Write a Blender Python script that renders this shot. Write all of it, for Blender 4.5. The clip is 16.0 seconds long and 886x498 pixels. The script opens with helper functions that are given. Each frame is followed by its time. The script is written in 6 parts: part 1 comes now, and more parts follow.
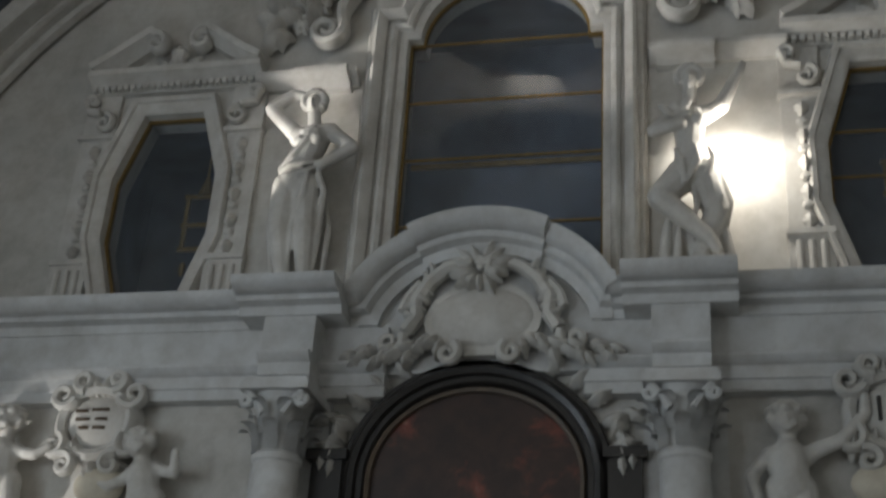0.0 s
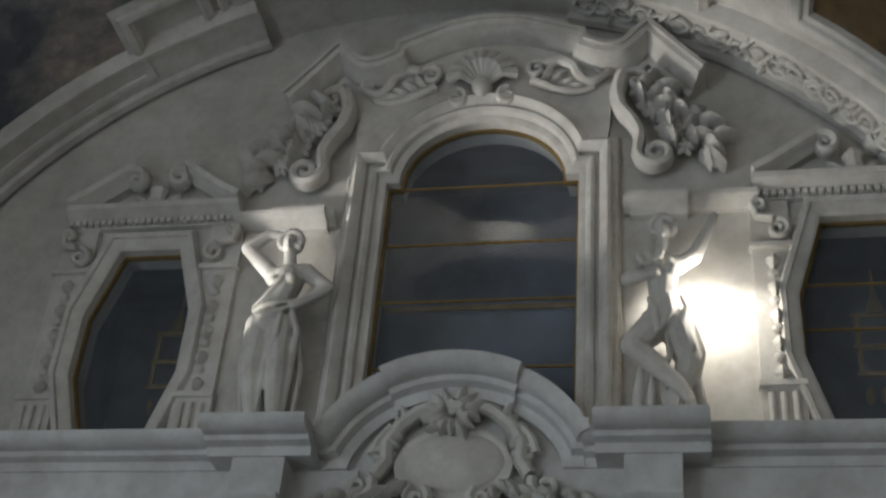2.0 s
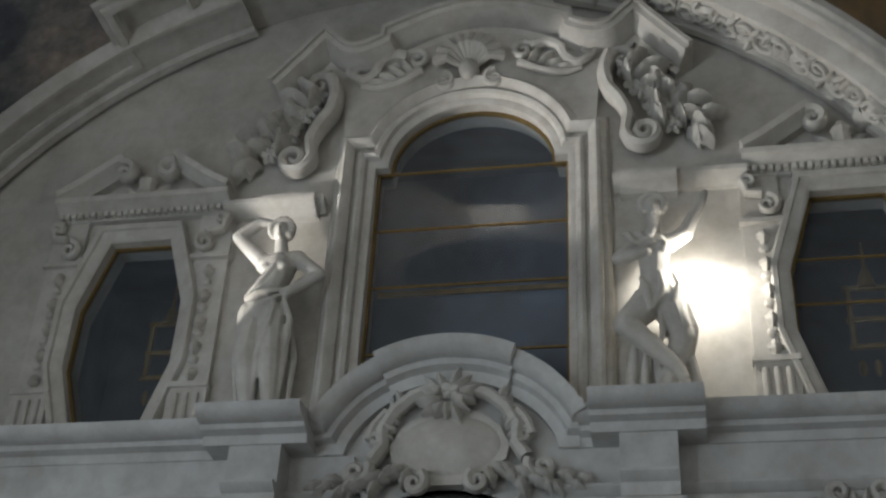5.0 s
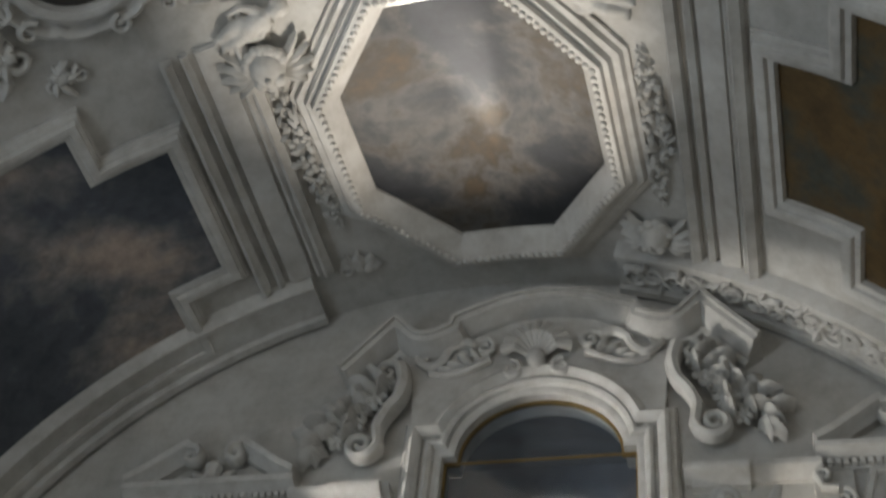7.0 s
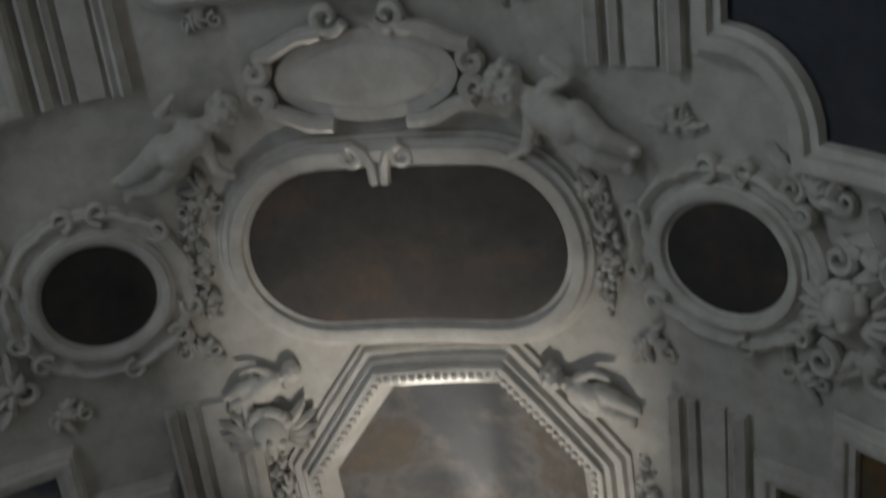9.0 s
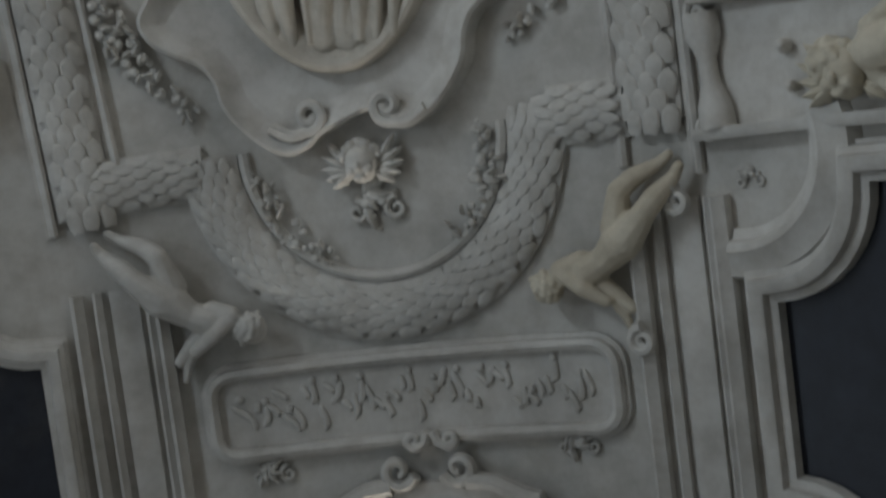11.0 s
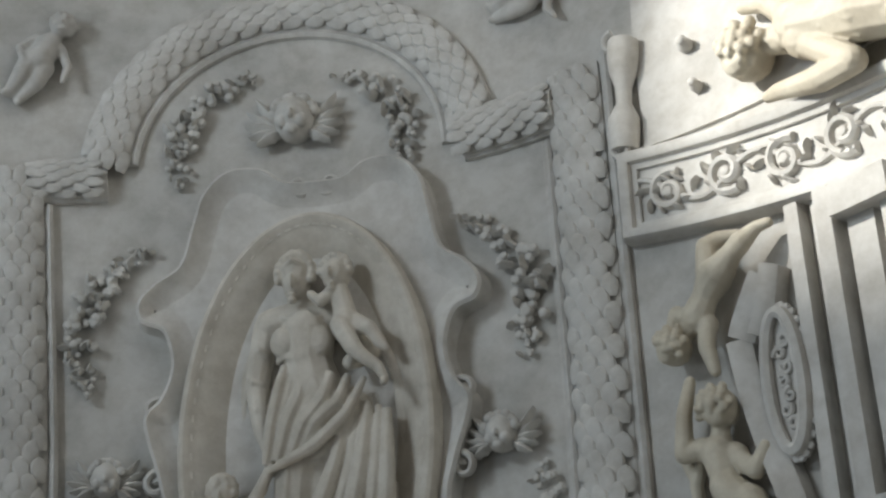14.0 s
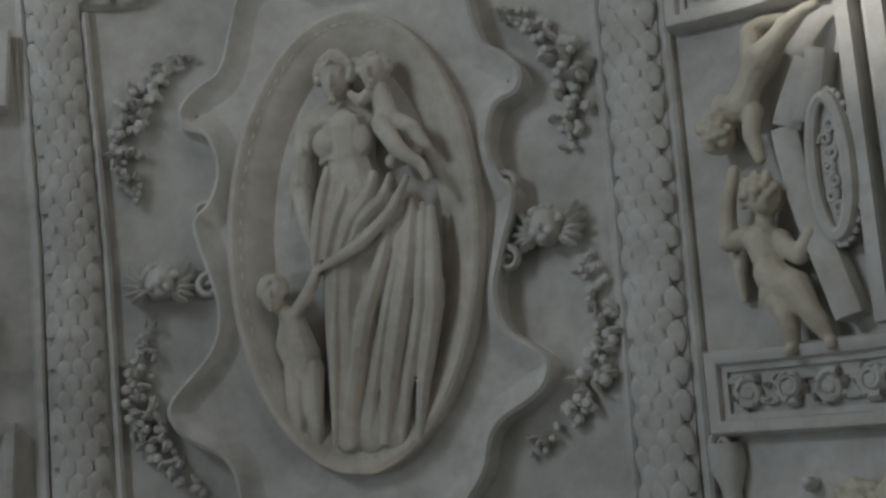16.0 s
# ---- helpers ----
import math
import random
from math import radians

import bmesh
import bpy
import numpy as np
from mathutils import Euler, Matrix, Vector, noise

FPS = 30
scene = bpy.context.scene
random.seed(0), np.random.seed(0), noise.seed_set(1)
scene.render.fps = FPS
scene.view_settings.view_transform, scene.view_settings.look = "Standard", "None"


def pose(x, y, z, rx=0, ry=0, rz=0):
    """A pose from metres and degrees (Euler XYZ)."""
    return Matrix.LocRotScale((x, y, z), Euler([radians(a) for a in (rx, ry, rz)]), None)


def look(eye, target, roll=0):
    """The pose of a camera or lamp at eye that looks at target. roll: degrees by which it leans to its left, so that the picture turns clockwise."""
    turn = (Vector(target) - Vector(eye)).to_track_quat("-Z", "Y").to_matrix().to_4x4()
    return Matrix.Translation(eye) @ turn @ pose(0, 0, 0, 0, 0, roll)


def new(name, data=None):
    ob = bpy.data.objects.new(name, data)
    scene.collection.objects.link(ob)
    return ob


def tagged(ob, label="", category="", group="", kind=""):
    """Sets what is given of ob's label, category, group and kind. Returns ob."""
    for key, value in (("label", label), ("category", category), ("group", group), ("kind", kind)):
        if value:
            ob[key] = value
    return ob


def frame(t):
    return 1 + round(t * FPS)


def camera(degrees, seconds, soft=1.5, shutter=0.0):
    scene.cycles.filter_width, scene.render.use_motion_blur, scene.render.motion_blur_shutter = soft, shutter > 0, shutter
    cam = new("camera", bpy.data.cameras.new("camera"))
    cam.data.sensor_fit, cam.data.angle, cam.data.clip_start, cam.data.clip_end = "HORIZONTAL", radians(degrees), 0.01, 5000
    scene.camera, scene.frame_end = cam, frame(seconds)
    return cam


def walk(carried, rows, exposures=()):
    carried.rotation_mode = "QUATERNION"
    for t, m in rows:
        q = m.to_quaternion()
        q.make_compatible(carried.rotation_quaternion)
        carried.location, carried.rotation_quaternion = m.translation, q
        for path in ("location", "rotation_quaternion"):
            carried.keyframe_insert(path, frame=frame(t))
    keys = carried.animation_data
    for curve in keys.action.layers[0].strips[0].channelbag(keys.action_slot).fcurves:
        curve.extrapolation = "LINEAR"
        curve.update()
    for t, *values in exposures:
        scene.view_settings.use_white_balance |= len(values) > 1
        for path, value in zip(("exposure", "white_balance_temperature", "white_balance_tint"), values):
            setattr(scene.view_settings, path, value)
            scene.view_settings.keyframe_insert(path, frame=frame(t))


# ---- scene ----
# ---- camera ----
cam = camera(38.4, 16.0, soft=2.5, shutter=0.5)
EYE = (0.0, 0.0, 1.6)
TURNS = [
    (0, 117.10, -3.48, 11.93),
    (0.5, 120.12, -4.46, 10.26),
    (1, 121.82, -4.71, 9.47),
    (1.5, 121.91, -4.72, 9.83),
    (2, 123.66, -4.12, 10.19),
    (2.5, 124.29, -4.11, 10.19),
    (3, 124.34, -4.35, 9.63),
    (3.2, 124.03, -4.14, 9.74),
    (5.3, 122.92, -2.46, 10.69),
    (5.5, 123.80, -2.41, 10.70),
    (6, 127.49, -2.89, 10.74),
    (6.5, 131.50, -3.47, 11.67),
    (7, 135.69, -5.09, 12.58),
    (7.5, 138.39, -5.69, 12.33),
    (8, 143.00, -7.16, 10.84),
    (8.5, 149.29, -8.31, 7.86),
    (9, 153.59, -9.36, 6.79),
    (9.2, 156.02, -9.89, 6.66),
    (11.3, 176.05, -12.63, 7.43),
    (11.5, 177.70, -12.63, 6.33),
    (12, 182.32, -13.25, 5.82),
    (12.5, 189.75, -12.67, 3.72),
    (13, 194.09, -12.88, 3.84),
    (13.5, 199.76, -11.05, 3.14),
    (14, 202.40, -10.95, 1.71),
    (14.5, 201.16, -12.01, 2.61),
    (15, 199.51, -12.96, 2.71),
    (15.5, 195.71, -13.10, 2.90),
    (16, 193.03, -13.29, 2.84),
]
EXPOSURES = [(0, 0.0), (3, 0.05), (6, 0.08), (7.5, -0.02), (8.5, -0.5), (9.2, -0.92), (11.3, -0.47), (13, -0.42), (14, -0.3), (14.5, -0.56), (15.5, -0.84), (16, -0.87)]
walk(cam, [(t, pose(*EYE, rx, ry, rz)) for t, rx, ry, rz in TURNS], EXPOSURES)

# ---- plan ----
D = 9.0                # the altar wall stands this far ahead
XA, R, ZC = -2.4, 5.2, 5.4   # the vault's axis, radius and springing height
YB = -10.5             # the wall behind
XM = -1.785            # the altar's middle
XL, XR = XA - R, XA + R

# ---- light ----
world = bpy.data.worlds.new("world")
scene.world = world
world.use_nodes = True
sky = world.node_tree.nodes.new("ShaderNodeTexSky")
sky.sky_type, sky.sun_disc, sky.sun_elevation, sky.sun_rotation = "NISHITA", False, radians(40), radians(200)
world.node_tree.links.new(sky.outputs[0], world.node_tree.nodes["Background"].inputs[0])
world.node_tree.nodes["Background"].inputs[1].default_value = 0.1


def area(name, m, size_x, size_y, watts, colour):
    data = bpy.data.lights.new(name, "AREA")
    data.shape, data.size, data.size_y, data.energy, data.color = "RECTANGLE", size_x, size_y, watts, colour
    ob = new(name, data)
    ob.matrix_world = m
    return ob


def spot(name, eye, target, watts, angle, colour, radius=0.03, blend=0.3):
    data = bpy.data.lights.new(name, "SPOT")
    data.energy, data.spot_size, data.spot_blend, data.color, data.shadow_soft_size = watts, radians(angle), blend, colour, radius
    ob = new(name, data)
    ob.matrix_world = look(eye, target)
    return ob


WINDOWS_LEFT = [(-6.0, 2.4), (-1.0, 2.4), (4.0, 2.4)]   # y and sill height of the tall nave windows
# Soft area lamps for daylight; nave windows and lamps lie out of view.
for y, z in WINDOWS_LEFT:
    area("daylight_fill", look((XL + 0.05, y, z + 1.3), (XL + 3, y, z + 1.9)), 1.3, 2.5, {-6.0: 400, -1.0: 105, 4.0: 84}[y], (0.77, 0.89, 1.0))
area("daylight_fill", look((XR - 0.05, -6.6, 4.1), (XR - 3, -6.6, 5.6)), 1.3, 2.0, 85, (0.98, 0.97, 0.95))
# Added fill lamp in front of the end wall, which has no window.
area("daylight_fill", look((XA, YB + 0.05, 6.6), (XA, 0, 7.6)), 2.2, 2.6, 60, (1.0, 0.95, 0.9))
# lamps out of sight: beside the statue, on the pediment, and spots added mid-air
lamp = bpy.data.lights.new("statue_lamp", "POINT")
lamp.energy, lamp.shadow_soft_size, lamp.color = 9, 0.05, (1.0, 0.95, 0.86)
new("statue_lamp", lamp).location = (0.13, D - 0.34, 7.15)
spot("statue_lamp", (0.13, D - 0.34, 7.0), (0.13, D, 6.66), 26, 178, (1.0, 0.95, 0.86), 0.05, 0.3)
spot("unseen_spot", (-6.9, D - 1.3, 6.5), (-1.0, D - 0.1, 8.6), 650, 21, (1.0, 0.97, 0.92), 0.04, 0.35)
spot("pediment_spot", (-1.72, D - 0.47, 10.2), (-2.14, 5.4, 10.52), 1900, 17, (1.0, 0.94, 0.86), 0.03, 1.0)
spot("unseen_spot", (-1.75, D - 0.42, 6.62), (-2.15, 5.9, 10.5), 1250, 54, (1.0, 0.93, 0.84), 0.04, 1.0)
# Unseen spots, added to brighten rib, upper right field, left statue and left putto.
spot("unseen_spot", (-5.6, D - 0.9, 6.3), (0.3, D - 0.28, 9.8), 200, 15, (1.0, 0.96, 0.9), 0.04, 0.6)
spot("unseen_spot", (XL + 0.5, -7.6, 5.6), (1.55, -4.45, 8.8), 7800, 25, (1.0, 0.98, 0.92), 0.06, 0.75)
spot("unseen_spot", (-4.2, D - 0.66, 6.15), (-3.42, D - 0.28, 7.28), 70, 30, (1.0, 0.96, 0.88), 0.03, 0.7)
spot("unseen_spot", (-6.9, D - 1.6, 3.0), (-5.55, D, 4.4), 210, 32, (1.0, 0.98, 0.95), 0.05, 0.6)

# ---- materials ----
def material(name):
    m = bpy.data.materials.new(name)
    m.use_nodes = True
    return m, m.node_tree.nodes, m.node_tree.links, m.node_tree.nodes["Principled BSDF"]


def ramp(nodes, links, source, stops):
    r = nodes.new("ShaderNodeValToRGB")
    while len(r.color_ramp.elements) < len(stops):
        r.color_ramp.elements.new(0.5)
    for e, (at, c) in zip(r.color_ramp.elements, stops):
        e.position, e.color = at, (*c, 1)
    links.new(source, r.inputs[0])
    return r.outputs[0]


def noise_at(nodes, links, scale, detail=6, rough=0.6, warp=0.0):
    n = nodes.new("ShaderNodeTexNoise")
    n.inputs["Scale"].default_value, n.inputs["Detail"].default_value = scale, detail
    n.inputs["Roughness"].default_value, n.inputs["Distortion"].default_value = rough, warp
    geo = nodes.new("ShaderNodeNewGeometry")
    links.new(geo.outputs["Position"], n.inputs["Vector"])
    return n.outputs["Fac"]


def mixed(nodes, links, a, b, mode, fac):
    m = nodes.new("ShaderNodeMix")
    m.data_type, m.blend_type = "RGBA", mode
    m.inputs[0].default_value = fac
    links.new(a, m.inputs[6])
    links.new(b, m.inputs[7])
    return m.outputs[2]


def plaster(name, dark, light, grain=60.0, bump=0.25, rough=0.85):
    """Aged stucco: broad stains, small blotches, a grainy relief."""
    m, nodes, links, bsdf = material(name)
    broad = ramp(nodes, links, noise_at(nodes, links, 0.9, 5, 0.6, 0.4), [(0.32, dark), (0.66, light)])
    blot = ramp(nodes, links, noise_at(nodes, links, 4.5, 7, 0.68), [(0.3, (0.68, 0.65, 0.61)), (0.6, (1, 1, 1))])
    links.new(mixed(nodes, links, broad, blot, "MULTIPLY", 0.7), bsdf.inputs["Base Color"])
    bsdf.inputs["Roughness"].default_value = rough
    b = nodes.new("ShaderNodeBump")
    b.inputs["Strength"].default_value, b.inputs["Distance"].default_value = bump, 0.01
    links.new(noise_at(nodes, links, grain, 4, 0.7), b.inputs["Height"])
    links.new(b.outputs[0], bsdf.inputs["Normal"])
    return m


def picture(name, stops, scale, warp, rough=0.5, seed=0.0):
    """An oil painting, too dark and far to make out: drifting clouds of colour."""
    m, nodes, links, bsdf = material(name)
    geo = nodes.new("ShaderNodeNewGeometry")
    add = nodes.new("ShaderNodeVectorMath")
    add.inputs[1].default_value = (seed, seed * 0.7, seed * 1.3)
    links.new(geo.outputs["Position"], add.inputs[0])
    n = nodes.new("ShaderNodeTexNoise")
    n.inputs["Scale"].default_value, n.inputs["Detail"].default_value, n.inputs["Distortion"].default_value = scale, 5, warp
    n.inputs["Roughness"].default_value = 0.62
    links.new(add.outputs[0], n.inputs["Vector"])
    base = ramp(nodes, links, n.outputs["Fac"], stops)
    fine = ramp(nodes, links, noise_at(nodes, links, 7, 8, 0.7, 0.3), [(0.3, (0.5, 0.5, 0.5)), (0.62, (1, 1, 1))])
    links.new(mixed(nodes, links, base, fine, "MULTIPLY", 0.75), bsdf.inputs["Base Color"])
    bsdf.inputs["Roughness"].default_value = rough
    return m


def plain(name, colour, rough=0.6, metal=0.0, vary=0.35, scale=12.0):
    m, nodes, links, bsdf = material(name)
    c = ramp(nodes, links, noise_at(nodes, links, scale, 5), [(0.3, tuple(v * (1 - vary) for v in colour)), (0.7, colour)])
    links.new(c, bsdf.inputs["Base Color"])
    bsdf.inputs["Roughness"].default_value, bsdf.inputs["Metallic"].default_value = rough, metal
    return m


STUCCO = plaster("stucco", (0.47, 0.455, 0.425), (0.66, 0.64, 0.60))
FIELD = plaster("field_plaster", (0.44, 0.43, 0.40), (0.60, 0.58, 0.54), 35, 0.2)
IVORY = plaster("ivory_stucco", (0.50, 0.44, 0.34), (0.66, 0.61, 0.50), 80, 0.15, 0.7)
AGED = plaster("aged_stucco", (0.46, 0.425, 0.365), (0.63, 0.59, 0.52), 45, 0.25)
STONE = plaster("grey_stone", (0.48, 0.48, 0.47), (0.64, 0.64, 0.63), 50, 0.15, 0.7)
SKY_PIC = picture("sky_painting", [(0.32, (0.022, 0.024, 0.03)), (0.46, (0.036, 0.038, 0.043)), (0.54, (0.10, 0.093, 0.085)), (0.60, (0.06, 0.045, 0.03)), (0.68, (0.095, 0.06, 0.026)), (0.76, (0.19, 0.17, 0.145))], 0.95, 0.3, seed=12.4)
BLUE_PIC = picture("dusk_painting", [(0.3, (0.045, 0.052, 0.066)), (0.5, (0.10, 0.11, 0.13)), (0.58, (0.25, 0.235, 0.23)), (0.66, (0.5, 0.40, 0.34))], 0.55, 0.2, seed=7.0)
NIGHT_PIC = picture("night_painting", [(0.3, (0.013, 0.016, 0.026)), (0.55, (0.026, 0.03, 0.042)), (0.7, (0.05, 0.05, 0.055))], 0.7, 0.2, seed=4.0)
BROWN_PIC = picture("amber_painting", [(0.3, (0.03, 0.022, 0.012)), (0.5, (0.14, 0.085, 0.03)), (0.6, (0.07, 0.075, 0.06)), (0.72, (0.22, 0.15, 0.07))], 0.8, 0.25, seed=11.0)
UMBER_PIC = picture("umber_painting", [(0.3, (0.022, 0.019, 0.018)), (0.55, (0.048, 0.042, 0.039)), (0.7, (0.095, 0.06, 0.036))], 1.2, 0.3, seed=5.0)
RED_PIC = picture("altar_painting", [(0.3, (0.02, 0.012, 0.01)), (0.55, (0.05, 0.025, 0.018)), (0.66, (0.20, 0.05, 0.03)), (0.74, (0.35, 0.20, 0.14))], 1.9, 0.3, seed=2.0)
BLACK = plain("black_wood", (0.025, 0.022, 0.02), 0.35)
GILT = plain("gilt", (0.30, 0.20, 0.07), 0.5, 0.5)
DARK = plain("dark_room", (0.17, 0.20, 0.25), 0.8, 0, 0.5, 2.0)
OAK = plain("dark_oak", (0.09, 0.06, 0.035), 0.5)
FLOOR = plaster("stone_floor", (0.20, 0.18, 0.16), (0.30, 0.27, 0.24), 20, 0.1, 0.4)
GLASS, _n, _l, _b = material("window_glass")
_b.inputs["Transmission Weight"].default_value, _b.inputs["Roughness"].default_value, _b.inputs["IOR"].default_value = 0.93, 0.03, 1.45
_b.inputs["Base Color"].default_value = (0.75, 0.82, 0.9, 1)


# ---- surfaces on which the relief is laid: a runs to the right, b up, h out towards the room ----
class Wall:
    def pt(self, a, b, h):
        return Vector((a, D - h, b))

    def axes(self, a, b, h=0.0, turn=0.0):
        return Matrix.Translation(self.pt(a, b, h)) @ Matrix(((1, 0, 0, 0), (0, 0, -1, 0), (0, 1, 0, 0), (0, 0, 0, 1))) @ Matrix.Rotation(turn, 4, "Z")


class Vault:
    """a is the arc from the crown, b runs back from the altar (b = -y)."""
    def pt(self, a, b, h):
        t = a / R
        return Vector((XA + (R - h) * math.sin(t), -b, ZC + (R - h) * math.cos(t)))

    def axes(self, a, b, h=0.0, turn=0.0):
        t = a / R
        c, s = math.cos(t), math.sin(t)
        m = Matrix(((c, 0, -s, 0), (0, -1, 0, 0), (-s, 0, -c, 0), (0, 0, 0, 1)))
        return Matrix.Translation(self.pt(a, b, h)) @ m @ Matrix.Rotation(turn, 4, "Z")


WALL, VAULT = Wall(), Vault()


# ---- building helpers ----
def finish(bm, name, mat, sharp=38):
    me = bpy.data.meshes.new(name)
    bmesh.ops.recalc_face_normals(bm, faces=bm.faces)
    bm.to_mesh(me)
    bm.free()
    me.materials.append(mat)
    me.shade_smooth()
    me.set_sharp_from_angle(angle=radians(sharp))
    return me


def thing(name, label, category, group="", kind="", at=None):
    ob = tagged(new(name), label, category, group, kind)
    if at is not None:
        ob.matrix_world = at
    return ob


def part(name, bm, mat, parent, label="", sharp=38):
    """Links a bmesh, in world places, as one mesh under a thing."""
    me = finish(bm, name, mat, sharp)
    ob = new(name, me)
    if parent is not None:
        ob.parent = parent
        ob.matrix_parent_inverse = parent.matrix_world.inverted()
    return tagged(ob, label)


def base(s, a, b, h=0.0):
    return Matrix.Translation(s.pt(a, b, h))


def solo(name, bm, mat, label, category, group="", kind="", sharp=38):
    me = finish(bm, name, mat, sharp)
    return tagged(new(name, me), label, category, group, kind)


def arc(ca, cb, ra, rb, t0, t1, n):
    return [(ca + ra * math.cos(radians(t0 + (t1 - t0) * i / n)), cb + rb * math.sin(radians(t0 + (t1 - t0) * i / n))) for i in range(n + 1)]


def ring(ca, cb, ra, rb, n=48):
    return arc(ca, cb, ra, rb, 0, 360, n)[:-1]


def flip(path, middle):
    return [(2 * middle - p[0], *p[1:]) for p in reversed(path)]


def dense(path, step, closed=False):
    out, n = [], len(path)
    for i in range(n if closed else n - 1):
        p, q = path[i], path[(i + 1) % n]
        k = max(1, int(math.hypot(q[0] - p[0], q[1] - p[1]) / step))
        out += [tuple(u + (v - u) * j / k for u, v in zip(p, q)) for j in range(k)]
    return out if closed else out + [path[-1]]


def sweep(bm, s, path, profile, closed=False, caps=True):
    """A moulding along a path: the profile gives (offset to the path's left, height)."""
    n = len(path)
    rings = []
    for i, (a, b) in enumerate(path):
        p = path[i - 1] if i or closed else None
        q = path[(i + 1) % n] if i < n - 1 or closed else None
        d1 = (Vector((a - p[0], b - p[1])).normalized() if p else None)
        d2 = (Vector((q[0] - a, q[1] - b)).normalized() if q else None)
        d1, d2 = d1 or d2, d2 or d1
        n1, n2 = Vector((-d1.y, d1.x)), Vector((-d2.y, d2.x))
        m = n1 + n2
        m = m / max(0.35, m.dot(n1)) if m.length > 1e-6 else n1
        rings.append([bm.verts.new(s.pt(a + m.x * o, b + m.y * o, h)) for o, h in profile])
    k = len(profile)
    for i in range(n if closed else n - 1):
        u, v = rings[i], rings[(i + 1) % n]
        for j in range(k - 1):
            bm.faces.new((u[j], u[j + 1], v[j + 1], v[j]))
    if caps and not closed:
        for r in (rings[0], rings[-1]):
            if k > 2:
                bm.faces.new(r)


def plate(bm, s, outline, h0, h1, step=0.3, edge=0.0):
    """A slab with that outline, cut into strips so that it follows the surface; edge: a sloped rim."""
    t = bmesh.new()
    ring_verts = [t.verts.new((a, b, 0)) for a, b in outline]
    edges = [t.edges.new((ring_verts[i - 1], ring_verts[i])) for i in range(len(ring_verts))]
    bmesh.ops.triangle_fill(t, edges=edges, use_beauty=True)
    lo, hi = min(p[0] for p in outline), max(p[0] for p in outline)
    x = lo + step
    while x < hi:
        bmesh.ops.bisect_plane(t, geom=t.verts[:] + t.edges[:] + t.faces[:], plane_co=(x, 0, 0), plane_no=(1, 0, 0))
        x += step
    top = {v: bm.verts.new(s.pt(v.co.x, v.co.y, h1)) for v in t.verts}
    for f in t.faces:
        bm.faces.new([top[v] for v in f.verts])
    rim = [e for e in t.edges if len(e.link_faces) == 1]
    low = {v: bm.verts.new(s.pt(v.co.x, v.co.y, h0)) for e in rim for v in e.verts}
    for e in rim:
        u, v = e.verts
        bm.faces.new((top[u], top[v], low[v], low[u]))
    t.free()


def box(bm, s, a0, a1, b0, b1, h0, h1, step=0.3):
    plate(bm, s, [(a0, b0), (a1, b0), (a1, b1), (a0, b1)], h0, h1, step)


def ball(bm, s, a, b, h, ra, rb=None, rh=None, turn=0.0, seg=10):
    rb, rh = rb or ra, rh or ra
    c, sn = math.cos(turn), math.sin(turn)
    rows = seg // 2
    grid = []
    for i in range(rows + 1):
        f = math.pi * i / rows
        line = []
        for j in range(seg):
            g = 2 * math.pi * j / seg
            x, y, z = ra * math.sin(f) * math.cos(g), rb * math.sin(f) * math.sin(g), rh * math.cos(f)
            line.append((a + c * x - sn * y, b + sn * x + c * y, h + z))
            if i in (0, rows):
                break
        grid.append([bm.verts.new(s.pt(*p)) for p in line])
    for i in range(rows):
        u, v = grid[i], grid[i + 1]
        for j in range(seg):
            k = (j + 1) % seg
            if i == 0:
                bm.faces.new((u[0], v[j], v[k]))
            elif i == rows - 1:
                bm.faces.new((u[j], v[0], u[k]))
            else:
                bm.faces.new((u[j], v[j], v[k], u[k]))


def tube(bm, s, pts, radii, sides=8, flat=1.0):
    """A round bar through (a, b, h) places, thick as radii say; flat scales it outwards."""
    pts = [Vector(p) for p in pts]
    if not hasattr(radii, "__len__"):
        radii = [radii] * len(pts)
    rings = []
    for i, p in enumerate(pts):
        d = (pts[min(i + 1, len(pts) - 1)] - pts[max(i - 1, 0)]).normalized()
        side = d.cross(Vector((0, 0, 1)))
        side = side.normalized() if side.length > 0.05 else Vector((1, 0, 0))
        up = side.cross(d).normalized()
        rings.append([bm.verts.new(s.pt(*(p + side * radii[i] * math.cos(g) + up * radii[i] * flat * math.sin(g)))) for g in (2 * math.pi * j / sides for j in range(sides))])
    for u, v in zip(rings, rings[1:]):
        for j in range(sides):
            k = (j + 1) % sides
            bm.faces.new((u[j], u[k], v[k], v[j]))
    bm.faces.new(rings[0])
    bm.faces.new(rings[-1])


def curl(a, b, r0, r1, turns, start, n=26):
    """Places along a spiral from radius r0 to r1 about (a, b); start in degrees."""
    out = []
    for i in range(n + 1):
        t = i / n
        r = r0 + (r1 - r0) * t ** 0.8
        g = radians(start + 360 * turns * t)
        out.append((a + r * math.cos(g), b + r * math.sin(g)))
    return out


def smooth(pts, n=7):
    """A flowing line through the given places."""
    out = []
    for i in range(len(pts) - 1):
        p0, p1, p2, p3 = pts[max(i - 1, 0)], pts[i], pts[i + 1], pts[min(i + 2, len(pts) - 1)]
        for j in range(n):
            t = j / n
            out.append(tuple(0.5 * (2 * b + (c - a) * t + (2 * a - 5 * b + 4 * c - d) * t * t + (3 * b - a - 3 * c + d) * t ** 3) for a, b, c, d in zip(p0, p1, p2, p3)))
    return out + [pts[-1]]


